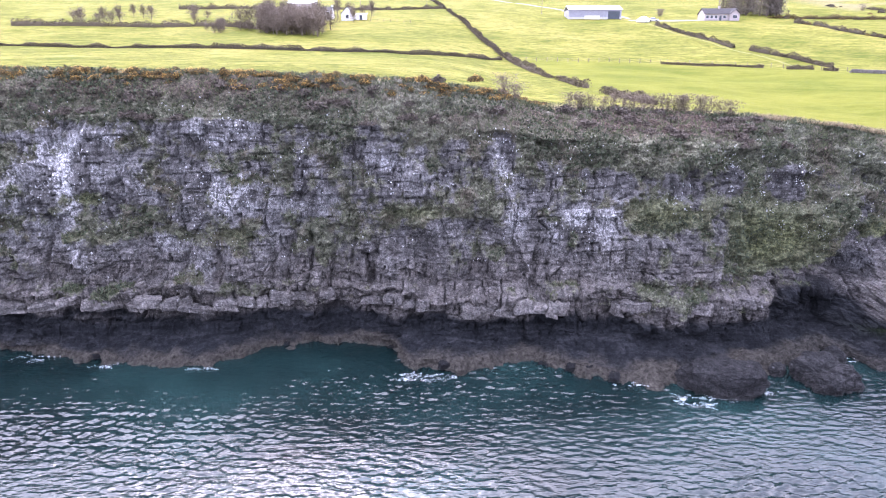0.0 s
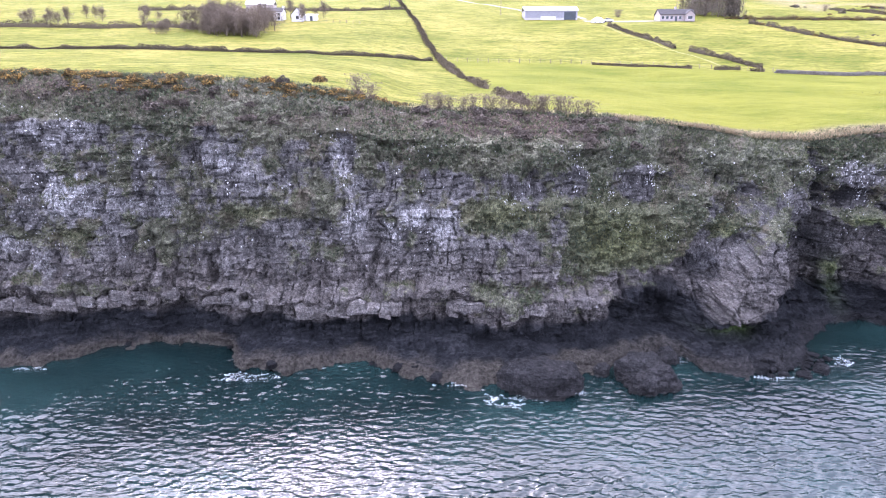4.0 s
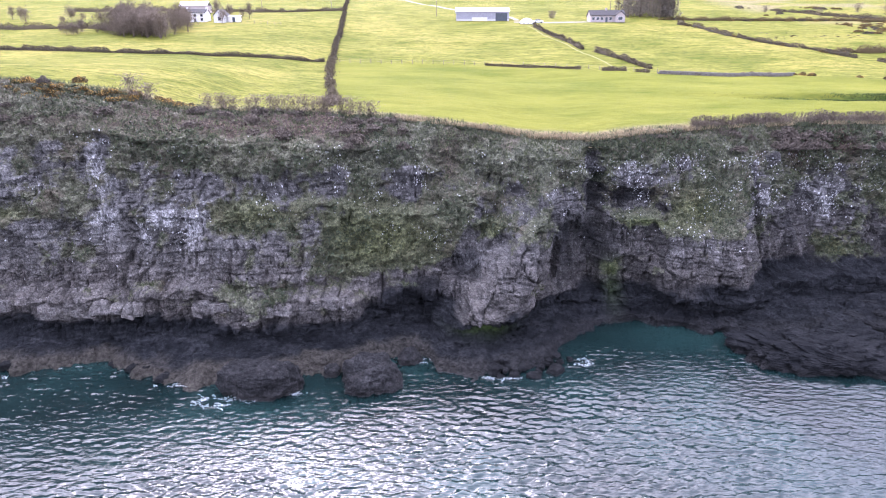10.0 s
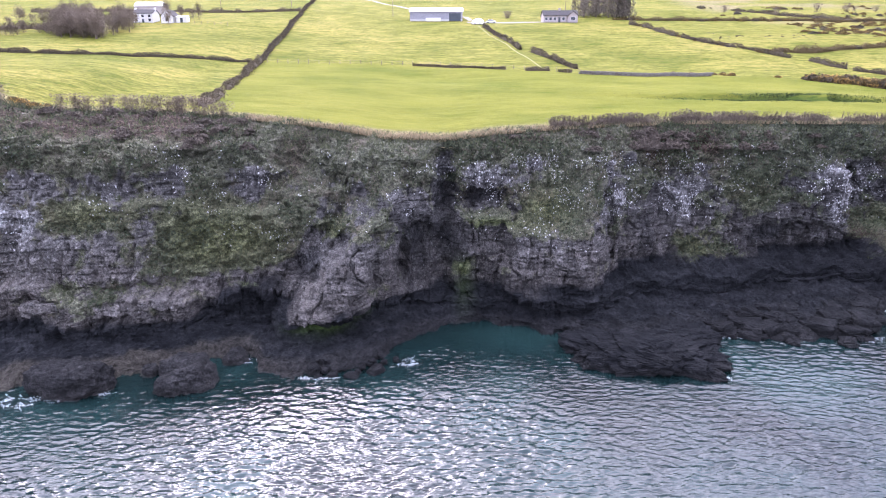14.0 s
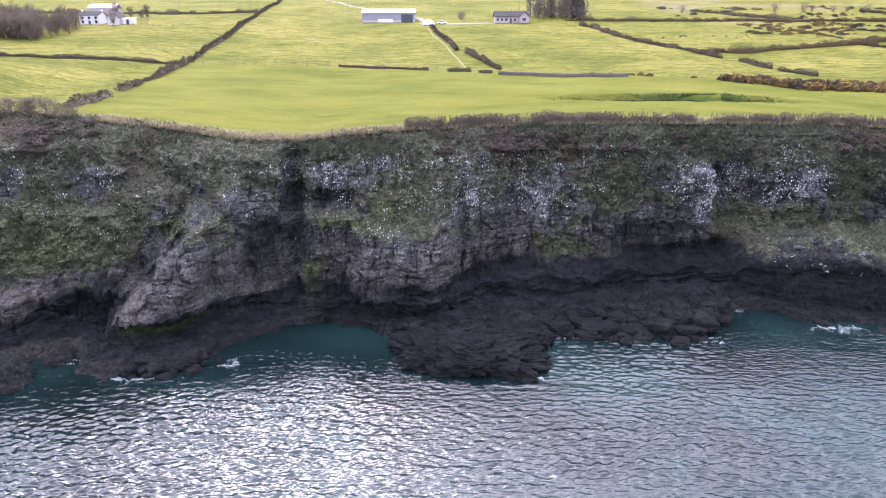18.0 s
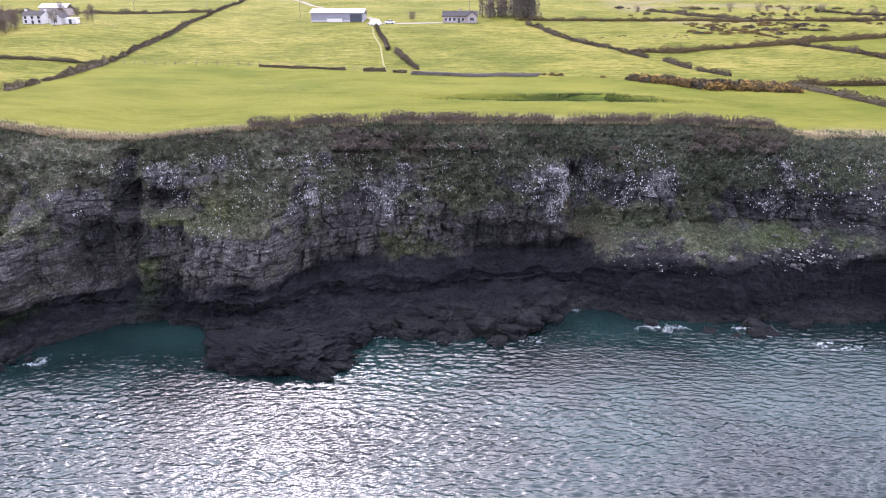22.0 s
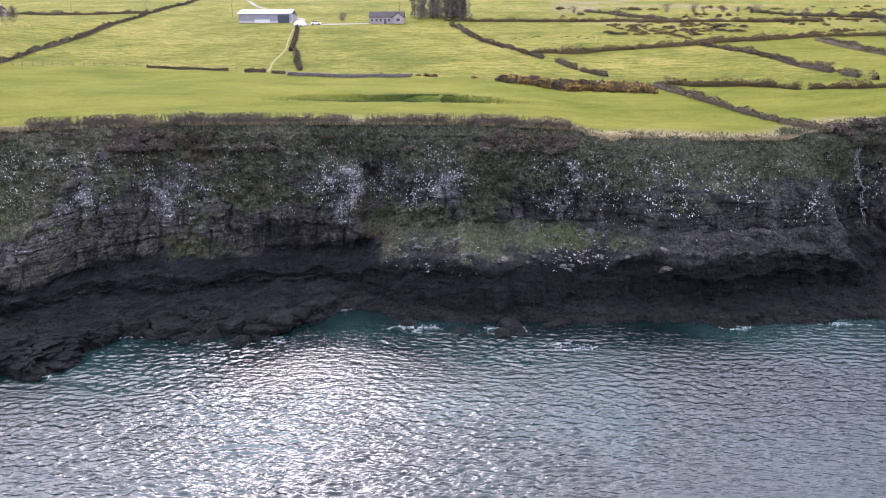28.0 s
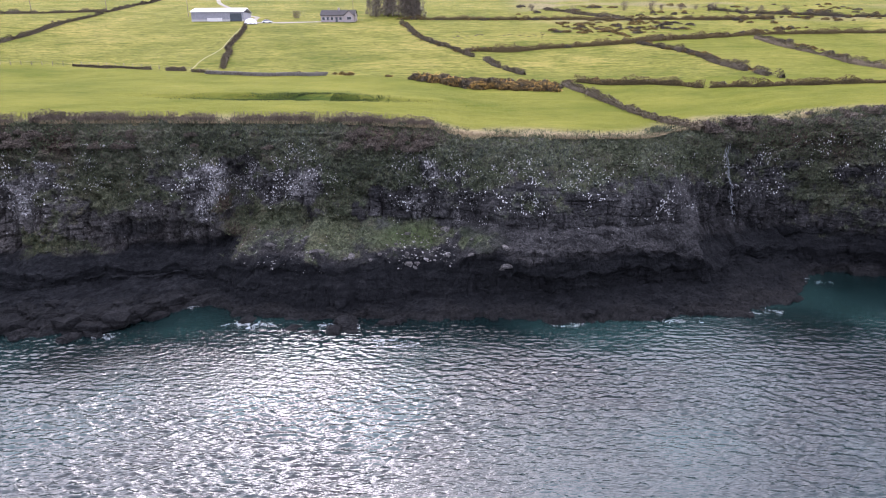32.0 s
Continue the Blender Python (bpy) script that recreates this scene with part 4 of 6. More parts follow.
def hedge(name, line, width, height, mat, label, dense=120, leaf=0.2, gaps=0.0, group="field hedges", seed=1):
    """A hedge row of many small sprays along a line of x, y points, with an uneven top."""
    rng = np.random.default_rng(seed)
    pts = np.array(line, float)
    seg = np.hypot(*np.diff(pts, axis=0).T)
    cum = np.concatenate([[0], np.cumsum(seg)])
    n = int(cum[-1] * dense)
    u = rng.uniform(0, cum[-1], n)
    x, y = np.interp(u, cum, pts[:, 0]), np.interp(u, cum, pts[:, 1])
    k = np.clip(np.searchsorted(cum, u) - 1, 0, len(seg) - 1)
    nx, ny = -(pts[k + 1, 1] - pts[k, 1]) / seg[k], (pts[k + 1, 0] - pts[k, 0]) / seg[k]
    width, height = width * 0.98, height * 0.98
    lump = 0.8 + 0.4 * fbm(u / 3.0, 0, 0, 3, seed * 7) + 0.2 * vnoise(u / 17.0, 0, 0, seed)
    keep = (vnoise(u / 4.5, 0, 3, seed) > 2 * gaps - 1) if gaps else np.ones(n, bool)
    w = rng.normal(0, 0.36, n) * width * (0.6 + 0.4 * lump)
    h = rng.uniform(0, 1, n) ** 0.75 * height * np.clip(lump, 0.3, 1.6) * np.sqrt(np.clip(1 - (w / (width * 0.95)) ** 2, 0.05, 1))
    x, y = x + nx * w + 0.35 * vnoise(u / 6, 0, 0, seed + 3) * nx, y + ny * w
    c = np.stack([x, y, ground(x, y) + h], 1)[keep]
    v, fc = leaf_quads(rng, c, leaf)
    # a knotted inner core, so that daylight does not show through
    k = max(4, int(cum[-1] / 0.6))
    uc = np.linspace(0, cum[-1], k)
    xc, yc = np.interp(uc, cum, pts[:, 0]), np.interp(uc, cum, pts[:, 1])
    kk = np.clip(np.searchsorted(cum, uc) - 1, 0, len(seg) - 1)
    cnx, cny = -(pts[kk + 1, 1] - pts[kk, 1]) / seg[kk], (pts[kk + 1, 0] - pts[kk, 0]) / seg[kk]
    lc = np.clip(0.8 + 0.4 * fbm(uc / 3.0, 0, 0, 3, seed * 7) + 0.2 * vnoise(uc / 17.0, 0, 0, seed), 0.3, 1.6)
    if gaps:
        lc = lc * smooth(2 * gaps - 1.0, 2 * gaps - 0.9, vnoise(uc / 4.5, 0, 3, seed))
    ring = []
    for j in range(7):
        a = math.pi * j / 6
        o = -math.cos(a) * width * 0.42 * np.minimum(1, lc)
        hz = math.sin(a) * height * 0.62 * lc * (1 + 0.2 * vnoise(uc * 1.3, j, 0, seed)) - 0.1
        px, py = xc + cnx * o, yc + cny * o
        ring.append(np.stack([px, py, ground(px, py) + hz], 1))
    v, fc = joined((v, fc), (np.concatenate(ring), grid_faces(7, k)))
    ob = new(name, mesh_np(name, v, fc, mat, False))
    return tagged(ob, label, "hedge", group)


HEDGES = [
    ([(-135, 172), (-90, 168), (-53, 164), (-29, 160), (-8, 160), (16, 176)], 1.0, 1.1, 0.0, "long low hawthorn hedge above the western cliff field"),
    ([(-12, 410), (-7, 378), (0, 322), (9, 254), (15, 201), (18, 178)], 1.4, 1.6, 0.1, "tall bushy hedge climbing between two pastures"),
    ([(18, 177), (21, 155), (26, 128), (31, 104), (32, 95)], 1.5, 1.7, 0.3, "lumpy hedge running down to the cliff edge"),
    ([(60, 177), (85, 170)], 0.7, 0.8, 0.1, "low broken hedge along a pasture fence"),
    ([(90, 168), (96, 166)], 0.8, 1.0, 0.2, "short gappy remnant of a field hedge"),
    ([(98, 165), (101.5, 164.5)], 0.8, 0.9, 0.2, "short gappy remnant of a field hedge"),
    ([(84, 258), (90, 226), (93, 207)], 1.2, 1.6, 0.0, "trimmed dark hedge below the farmyard"),
    ([(96, 202), (99, 190), (104, 171)], 1.2, 1.6, 0.05, "trimmed dark hedge below the farmyard"),
    ([(145, 270), (155, 228), (166, 206), (172, 193)], 1.5, 1.8, 0.15, "gappy hedge slanting down from the tall trees"),
    ([(175, 188), (178, 178), (184, 163)], 1.4, 1.5, 0.1, "gappy hedge slanting down from the tall trees"),
    ([(171, 203), (185, 204), (203, 212), (227, 216), (242, 222), (270, 229), (330, 236)], 1.8, 2.2, 0.0, "dark thick gorse and thorn hedge between sloping fields"),
    ([(227, 213), (234, 199), (237, 191), (237, 176), (238, 159), (240, 144)], 1.6, 1.9, 0.12, "lumpy thorn hedge dividing two eastern pastures"),
    ([(193, 152), (203, 148), (216, 143), (221, 138), (229, 133), (262, 131)], 1.6, 1.8, 0.08, "dark gorse hedge above the eastern cliff field"),
    ([(191, 147), (195, 131), (198, 121), (202, 109), (206, 101)], 1.7, 1.3, 0.0, "rough grassy hedge bank running to the cliff edge"),
    ([(269, 222), (270, 202), (272, 186), (273, 165), (276, 150)], 1.6, 1.9, 0.08, "dark hedge at the far eastern fields"),
    ([(150, 288), (194, 284), (220, 281), (232, 273), (250, 277), (300, 275)], 1.6, 1.8, 0.0, "dark upland hedge below the rough ground"),
    ([(-120, 300), (-54, 303), (-25, 297), (0, 315)], 1.6, 2.2, 0.0, "thick hedge above the white farmhouse"),
    ([(-150, 228), (-100, 226), (-78, 232), (-60, 222)], 1.8, 2.4, 0.0, "bushy overgrown hedge beside the farm trees"),
    ([(290, 320), (310, 295), (335, 285), (380, 280)], 1.6, 2.0, 0.1, "far dark hedge on the rising ground"),
    ([(212, 330), (226, 300), (240, 272)], 1.6, 1.6, 0.1, "gorse hedge crossing the rough ground"),
]
for i, (line, w, h, g, label) in enumerate(HEDGES):
    hedge("hedge", line, w, h, LEAF_GORSE if i in (10, 12, 15) else LEAF_HEDGE, label, gaps=g, seed=11 + i)

# rough grass fringe at the cliff's edge
rng = np.random.default_rng(77)


def fringe(name, x0, x1, per_m, back, height, width, mat, label, seed):
    r = np.random.default_rng(seed)
    n = int((x1 - x0) * per_m)
    x = r.uniform(x0, x1, n)
    y = along(RIM_Y, x) - 0.6 + r.uniform(0, 1, n) ** 1.6 * back
    keep = vnoise(x / 2.2, y / 1.5, 0, seed) > -0.35
    x, y = x[keep], y[keep]
    v, fc = blade_quads(r, np.stack([x, y, ground(x, y) - 0.05], 1), height, width, 0.45)
    return tagged(new(name, mesh_np(name, v, fc, mat, False)), label, "grass", kind="stuff")


fringe("dry_grass", 42, 84, 130, 3.2, 0.55, 0.05, STRAW, "bleached dry grass along the cliff edge", 201)
fringe("dry_grass", 84, 163, 70, 2.4, 0.5, 0.05, STRAW, "bleached dry grass along the cliff edge", 202)
fringe("dry_grass", 163, 206, 90, 2.0, 0.35, 0.05, STRAW, "bleached dry grass along the cliff edge", 203)
fringe("green_grass", -62, 240, 60, 5.0, 0.45, 0.05, TUFT, "rough green grass along the cliff edge", 204)


for x0, x1, sd in ((84, 128.3, 301), (130.6, 163, 302)):
    xs = np.arange(x0, x1, 4.0)
    hedge("hedge", [(float(x), float(along(RIM_Y, np.array([x]))[0]) + 0.9) for x in xs], 0.7, 1.45, THORN, "leafless upright thorn hedge along the cliff edge", 170, 0.15, 0.05, "cliff edge hedges", sd)

for x0, x1, sd in ((84, 128.3, 311), (130.6, 158, 312)):
    q = np.random.default_rng(sd)
    sticks = []
    for x in np.arange(x0, x1, 0.28):
        if vnoise(x / 1.6, 0, 0, sd) < -0.55:
            continue
        x = x + q.normal(0, 0.1)
        y = float(along(RIM_Y, np.array([x]))[0]) + 0.6 + q.normal(0, 0.15)
        z, top = float(ground(x, y)), 1.65 + q.normal(0, 0.08)
        knee = np.array([x + q.normal(0, 0.08), y, z + top * q.uniform(0.35, 0.6)])
        sticks.append(stick((x, y, z - 0.1), knee, 0.05, 0.035))
        for _ in range(3):
            sticks.append(stick(knee, (knee[0] + q.normal(0, 0.22), y + q.normal(0, 0.15), z + top), 0.03, 0.012))
    o = tagged(new("hedge", mesh_np("hedge", *joined(*sticks), THORN, False)), "trimmed bare thorn hedge with upright stems along the cliff edge", "hedge", "cliff edge hedges")

# gorse and bramble bushes, four shapes of each
def bush_mesh(seed, n, leaf, mat_size=1.0, low=0.0):
    r = np.random.default_rng(seed)
    d = r.normal(size=(n, 3))
    d /= np.linalg.norm(d, axis=1)[:, None]
    d[:, 2] = np.abs(d[:, 2])
    rad = (0.55 + 0.45 * r.uniform(0, 1, n) ** 0.4) * (0.85 + 0.35 * vnoise(d[:, 0] * 2.2, d[:, 1] * 2.2, d[:, 2] * 2.2, seed))
    c = d * rad[:, None] * np.array([1.0, 0.9, 0.85])
    c[:, 2] -= low
    return leaf_quads(r, c, leaf)


gorse_kinds, bramble_kinds = [], []
for k in range(4):
    g = thing("gorse_bush", "rounded gorse bush with orange-yellow blossom on the cliff edge", "gorse bush", "gorse on the cliff edge", at=(0, -300, 40))
    part("foliage", mesh_np("foliage", *bush_mesh(300 + k, 520, 0.15), LEAF_GORSE, False), None, g)
    part("blossom", mesh_np("blossom", *bush_mesh(310 + k, 230, 0.11), BLOSSOM, False), None, g, "orange-yellow gorse flowers")
    gorse_kinds.append(g)
    b = thing("bramble_bush", "leafless brown bramble thicket on the cliff top", "bramble bush", "brambles on the cliff top", at=(0, -300, 40))
    part("foliage", mesh_np("foliage", *bush_mesh(320 + k, 620, 0.13), BRAMBLE, False), None, b)
    bramble_kinds.append(b)

scrub_kinds = []
for k in range(4):
    b = thing("scrub_bush", "dark scrub bush on the rough upland pasture", "bush", "upland scrub", at=(0, -300, 40))
    part("foliage", mesh_np("foliage", *bush_mesh(340 + k, 480, 0.17), LEAF_HEDGE, False), None, b)
    scrub_kinds.append(b)


def top_height(x, y):
    """Height of the vegetated slope at the cliff's top, in front of or behind the edge."""
    e, r = along(RIM_Y, x), along(RIM_Z, x)
    w, d = along(TOP_W, x), along(TOP_DROP, x)
    inside = np.clip((e - y) / w, 0, 1)
    return np.where(y >= e, ground(x, y), r - d * inside**1.1)


def scatter(kinds, n, x0, x1, back0, back1, size0, size1, seed, squash=0.8):
    r = np.random.default_rng(seed)
    for i in range(n):
        x = r.uniform(x0, x1)
        y = float(along(RIM_Y, np.array([x]))[0]) + r.uniform(back0, back1)
        z = float(np.ravel(top_height(np.array([x]), np.array([y])))[0])
        m = copy_thing(kinds[i % len(kinds)], pose(x, y, z - 0.15, 0, 0, r.uniform(0, 360)))
        sz = r.uniform(size0, size1)
        m.scale = (sz * r.uniform(0.9, 1.4), sz, sz * squash * r.uniform(0.8, 1.15))


scatter(gorse_kinds, 190, -64, 8, -2.2, 1.6, 0.55, 1.15, 401)
scatter(bramble_kinds, 46, -64, 9, -6.0, -1.0, 0.8, 1.7, 402)
scatter(gorse_kinds, 8, 9, 14, 1.0, 3.0, 0.6, 1.1, 403)
scatter(bramble_kinds, 62, 14, 44, -9.0, 0.3, 0.7, 1.6, 404)
scatter(bramble_kinds, 22, 74, 92, -2.0, 0.6, 0.6, 1.2, 405)
scatter(bramble_kinds, 7, 86, 132, -4.2, -1.3, 0.7, 1.4, 406)
scatter(bramble_kinds, 7, 132, 164, -4.2, -1.3, 0.8, 1.5, 407)
scatter(bramble_kinds, 26, 95, 104, -4.2, -1.3, 0.8, 1.5, 409, 1.0)
scatter(bramble_kinds, 18, 109, 117, -4.2, -1.3, 0.8, 1.4, 410, 1.0)
scatter(bramble_kinds, 26, 149, 163, -4.2, -1.3, 0.8, 1.5, 411, 1.0)
scatter(bramble_kinds, 40, 206, 238, -2.0, 2.0, 0.8, 1.8, 408)


def bush_at(kinds, x, y, size, r, squash=0.8):
    m = copy_thing(kinds[int(r.integers(4))], pose(x, y, float(ground(x, y)) - 0.15, 0, 0, r.uniform(0, 360)))
    m.scale = (size * r.uniform(0.9, 1.5), size, size * squash * r.uniform(0.8, 1.2))


class Thicket:
    """Far bushes past counting, gathered into joined meshes."""

    def __init__(self, label, seed):
        self.pieces, self.label, self.r = {"gorse": [], "flower": [], "thorn": []}, label, np.random.default_rng(seed)

    def add(self, x, y, size, squash=0.8, gorse=0.5):
        r = self.r
        s = np.array([size * r.uniform(0.9, 1.5), size, size * squash * r.uniform(0.8, 1.2)])
        at = np.array([x, y, float(ground(x, y)) - 0.15])
        sd = int(r.integers(1000))
        sets = (("gorse", 300, 0.17), ("flower", 110, 0.12)) if r.uniform() < gorse else (("thorn", 300, 0.18),)
        for key, n, leaf in sets:
            v, fc = bush_mesh(sd, n, leaf)
            self.pieces[key].append((v * s + at, fc))

    def done(self):
        for key, name, mat in (("gorse", "gorse_scrub", LEAF_GORSE), ("flower", "gorse_flowers", BLOSSOM), ("thorn", "thorn_scrub", BRAMBLE)):
            if self.pieces[key]:
                tagged(new(name, mesh_np(name, *joined(*self.pieces[key]), mat, False)), self.label, "scrub", kind="stuff")


far_scrub = Thicket("dark gorse and thorn scrub over the rough upland pasture", 505)
r = np.random.default_rng(501)
for _ in range(170):  # gorse brake beside the earth bank
    u = r.uniform(0, 1)
    bush_at(gorse_kinds if r.uniform() < 0.6 else scrub_kinds, 156 + 33 * u + r.normal(0, 0.8), 154 - 6 * u - r.uniform(0, 1) * min(10.0, 22 * u), r.uniform(1.0, 2.2) * (0.8 + u * (1 - u)), r, 1.0)
for line, n in (([(168, 204), (199, 211), (223, 219), (240, 226), (272, 234), (299, 246)], 90), ([(227, 218), (238, 186), (242, 151)], 34), ([(272, 234), (276, 197), (276, 150)], 36), ([(192, 153), (211, 148), (230, 136)], 26),
                ([(141, 287), (194, 284), (225, 278), (280, 280), (330, 284)], 80), ([(170, 196), (156, 226), (146, 268)], 26)):
    pl = np.array(line, float)
    for _ in range(n):  # gorse and thorn bushes standing in the eastern hedges
        u = r.uniform(0, len(pl) - 1.001)
        q = pl[int(u)] + (u - int(u)) * (pl[int(u) + 1] - pl[int(u)])
        far_scrub.add(q[0] + r.normal(0, 0.8), q[1] + r.normal(0, 1.0), r.uniform(0.7, 1.7), 0.85, 0.55)
for _ in range(130):  # gorse thicket above the long hedge
    u, v = r.uniform(0, 1), r.uniform(0, 1)
    x, y = 205 + 50 * u, 268 - 44 * v + 22 * u * v
    if abs(x - 216 - 0.5 * (268 - y)) < 14 or vnoise(x / 9, y / 7, 0, 89) > 0.1:
        far_scrub.add(x, y, r.uniform(0.8, 1.8), 0.8, 0.7)
for _ in range(40):  # low scrub in the field below
    far_scrub.add(r.uniform(165, 205), 236 + r.normal(0, 4), r.uniform(0.35, 0.7), 0.7, 0.0)
for x, y in ((125, 163), (126.5, 162), (131, 162), (136, 160), (138, 159.5), (140, 159), (150, 156)):
    bush_at(gorse_kinds, x, y, r.uniform(0.9, 1.3), r)
for _ in range(460):  # scrub on the rough ground
    x, y = r.uniform(196, 360), r.uniform(238, 345)
    if vnoise(x / 22, y / 14, 0, 88) > 0.05 and y > 225 + 0.25 * (x - 200):
        far_scrub.add(x, y, r.uniform(0.7, 1.9), 0.8, 0.45)
for _ in range(26):
    u = r.uniform(0, 1)
    far_scrub.add(216 + 12 * u, 266 - 36 * u + r.normal(0, 1.5), r.uniform(0.8, 1.5), 0.8, 1.0)
far_scrub.done()

# bare thorn shrubs and trees
shrubs, trees = [], []
for k in range(3):
    s0 = thing("thorn_shrub", "leafless wind-bent thorn shrub on the cliff top", "shrub", "bare shrubs on the cliff top", at=(0, -300, 40))
    limbs, twigs = branching(np.random.default_rng(600 + k), 2.3, 0.42, 5, 0.12, 4)
    part("stem", mesh_np("stem", *limbs, TWIG, False), None, s0)
    cr = np.random.default_rng(610 + k)
    uu = cr.uniform(0, 1, 520)
    spray = leaf_quads(cr, np.stack([cr.normal(0, 0.55, 520) * (0.5 + uu), cr.normal(0, 0.5, 520) * (0.5 + uu), uu * 2.1], 1), 0.085, 0, 3.2)
    part("crown", mesh_np("crown", *joined(twigs, spray), TWIG, False), None, s0)
    shrubs.append(s0)
    t0 = thing("bare_tree", "leafless broad tree with a dense twiggy crown", "tree", "trees by the farm", at=(0, -300, 40))
    limbs, twigs = branching(np.random.default_rng(620 + k), 7.5, 0.40, 5, 0.0, 4)
    cr = np.random.default_rng(640 + k)
    dd = cr.normal(size=(1100, 3))
    dd /= np.linalg.norm(dd, axis=1)[:, None]
    dd *= (cr.uniform(0.1, 1, 1100) ** 0.6 * (0.75 + 0.6 * vnoise(dd[:, 0] * 2, dd[:, 1] * 2, dd[:, 2] * 2, 50 + k)))[:, None]
    spray = leaf_quads(cr, dd * np.array([3.4, 3.0, 4.4]) + np.array([0, 0, 4.2]), 0.11, 0, 7.0)
    part("trunk", mesh_np("trunk", *limbs, TWIG, False), None, t0)
    part("crown", mesh_np("crown", *joined(twigs, spray), TWIG, False), None, t0, "dense fine brown twigs")
    trees.append(t0)


def plant(kinds, x, y, size, r, dz=0.0):
    m = copy_thing(kinds[int(r.integers(len(kinds)))], pose(x, y, float(np.ravel(top_height(np.array([x]), np.array([y])))[0]) + dz, 0, 0, r.uniform(0, 360)))
    m.scale = (size, size, size * r.uniform(0.85, 1.15))


r = np.random.default_rng(701)
for x, y in ((8, 83), (9.5, 84), (17, 85), (18.5, 86), (20, 86), (22, 86.5), (23.2, 86), (25, 86.5), (26, 86.2), (27.4, 86), (28.6, 86.5), (30, 86), (31, 86.5), (33, 86), (35, 85.5), (36, 85.8), (37.5, 85.3), (39, 85)):
    plant(shrubs, x, y, r.uniform(0.75, 1.25), r)
for x0, x1 in ((84, 128.3), (130.6, 163)):  # thorn hedge standing along the edge
    for x in np.arange(x0, x1, 1.15):
        plant(shrubs, x + r.normal(0, 0.2), float(along(RIM_Y, np.array([x]))[0]) + 0.4 + r.normal(0, 0.25), r.uniform(0.4, 0.75), r)
for _ in range(85):  # farm wood
    u, v = r.uniform(0, 1), r.normal(0, 1)
    plant(trees, -61 + 23 * u + 0.9 * v, r.uniform(197 + 17 * (1 - u) ** 1.5, 228), r.uniform(0.5, 1.2), r)
for x, y in ((-47, 238), (-44, 236), (-51, 240), (-49, 233), (-54, 236), (-57, 240), (-42, 232), (-32, 262), (-28, 258), (-42, 262), (-38, 266), (-55, 262), (-47, 240), (-33, 241)):
    plant(trees, x, y, r.uniform(0.6, 0.9), r)
for _ in range(16):
    plant(trees, r.uniform(-78, -60), r.uniform(212, 224), r.uniform(0.3, 0.55), r)
for _ in range(14):
    plant(trees, r.uniform(-135, -85), r.uniform(222, 262), r.uniform(0.45, 0.8), r)
for x, y in ((96, 292), (97, 293), (250, 322), (262, 318), (268, 322), (276, 318), (284, 320), (291, 316), (300, 300), (306, 300), (315, 296), (222, 305), (205, 322)):
    plant(shrubs, x, y, r.uniform(1.3, 2.0), r)

pines = []
for k in range(3):
    p0 = thing("tall_tree", "tall brown-grey tree in a dense shelter belt", "tree", "shelter belt", at=(0, -300, 40))
    cr = np.random.default_rng(660 + k)
    limbs = [stick((0, 0, -0.3), (0.2, 0, 11), 0.28, 0.05)]
    n = 900
    hh = cr.uniform(0.06, 1, n)
    aa = cr.uniform(0, 6.283, n)
    rr = (1 - hh) ** 0.55 * 2.9 * np.sqrt(cr.uniform(0.15, 1, n)) * (0.8 + 0.4 * vnoise(aa * 1.2, hh * 6, 0, 660 + k))
    c = np.stack([rr * np.cos(aa), rr * np.sin(aa), hh * 12 + 0.6 * vnoise(aa, hh * 9, 0, k)], 1)
    part("trunk", mesh_np("trunk", *joined(*limbs), TWIG, False), None, p0)
    part("crown", mesh_np("crown", *leaf_quads(cr, c, 0.26, 0, 3.4), CONIFER, False), None, p0)
    pines.append(p0)
for _ in range(22):
    plant(pines, r.uniform(128, 153), r.uniform(294, 312), r.uniform(0.8, 1.35), r)


# ---------------------------------------------------------------- buildings
def box(x0, x1, y0, y1, z0, z1, bevel=0.0):
    bm = bmesh.new()
    bmesh.ops.create_cube(bm, size=1.0, matrix=Matrix.Translation(((x0 + x1) / 2, (y0 + y1) / 2, (z0 + z1) / 2)) @ Matrix.Diagonal((x1 - x0, y1 - y0, z1 - z0, 1)))
    if bevel:
        bmesh.ops.bevel(bm, geom=bm.edges[:], offset=bevel, segments=1, affect="EDGES")
    return bm


def prism(outline, x0, x1):
    """A solid from a y-z outline, from x0 to x1."""
    bm = bmesh.new()
    a = [bm.verts.new((x0, y, z)) for y, z in outline]
    b = [bm.verts.new((x1, y, z)) for y, z in outline]
    bm.faces.new(a[::-1]), bm.faces.new(b)
    for i in range(len(a)):
        j = (i + 1) % len(a)
        bm.faces.new((a[i], a[j], b[j], b[i]))
    bmesh.ops.recalc_face_normals(bm, faces=bm.faces[:])
    return bm


def prism_y(outline, y0, y1):
    bm = prism(outline, y0, y1)
    for v in bm.verts:
        v.co = (v.co.y, v.co.x, v.co.z)
    bmesh.ops.recalc_face_normals(bm, faces=bm.faces[:])
    return bm


def window(parent, x, y, z, w, h, frame_mat):
    o = part("window", box(x - w / 2 - 0.08, x + w / 2 + 0.08, y - 0.05, y + 0.12, z - 0.08, z + h + 0.08), frame_mat, parent)
    part("pane", box(x - w / 2, x + w / 2, y - 0.065, y - 0.045, z, z + h), GLASS, o)
    part("sill", box(x - w / 2 - 0.15, x + w / 2 + 0.15, y - 0.14, y + 0.05, z - 0.16, z - 0.07), CONCRETE, o)


def base_z(x, y):
    return float(ground(x, y))


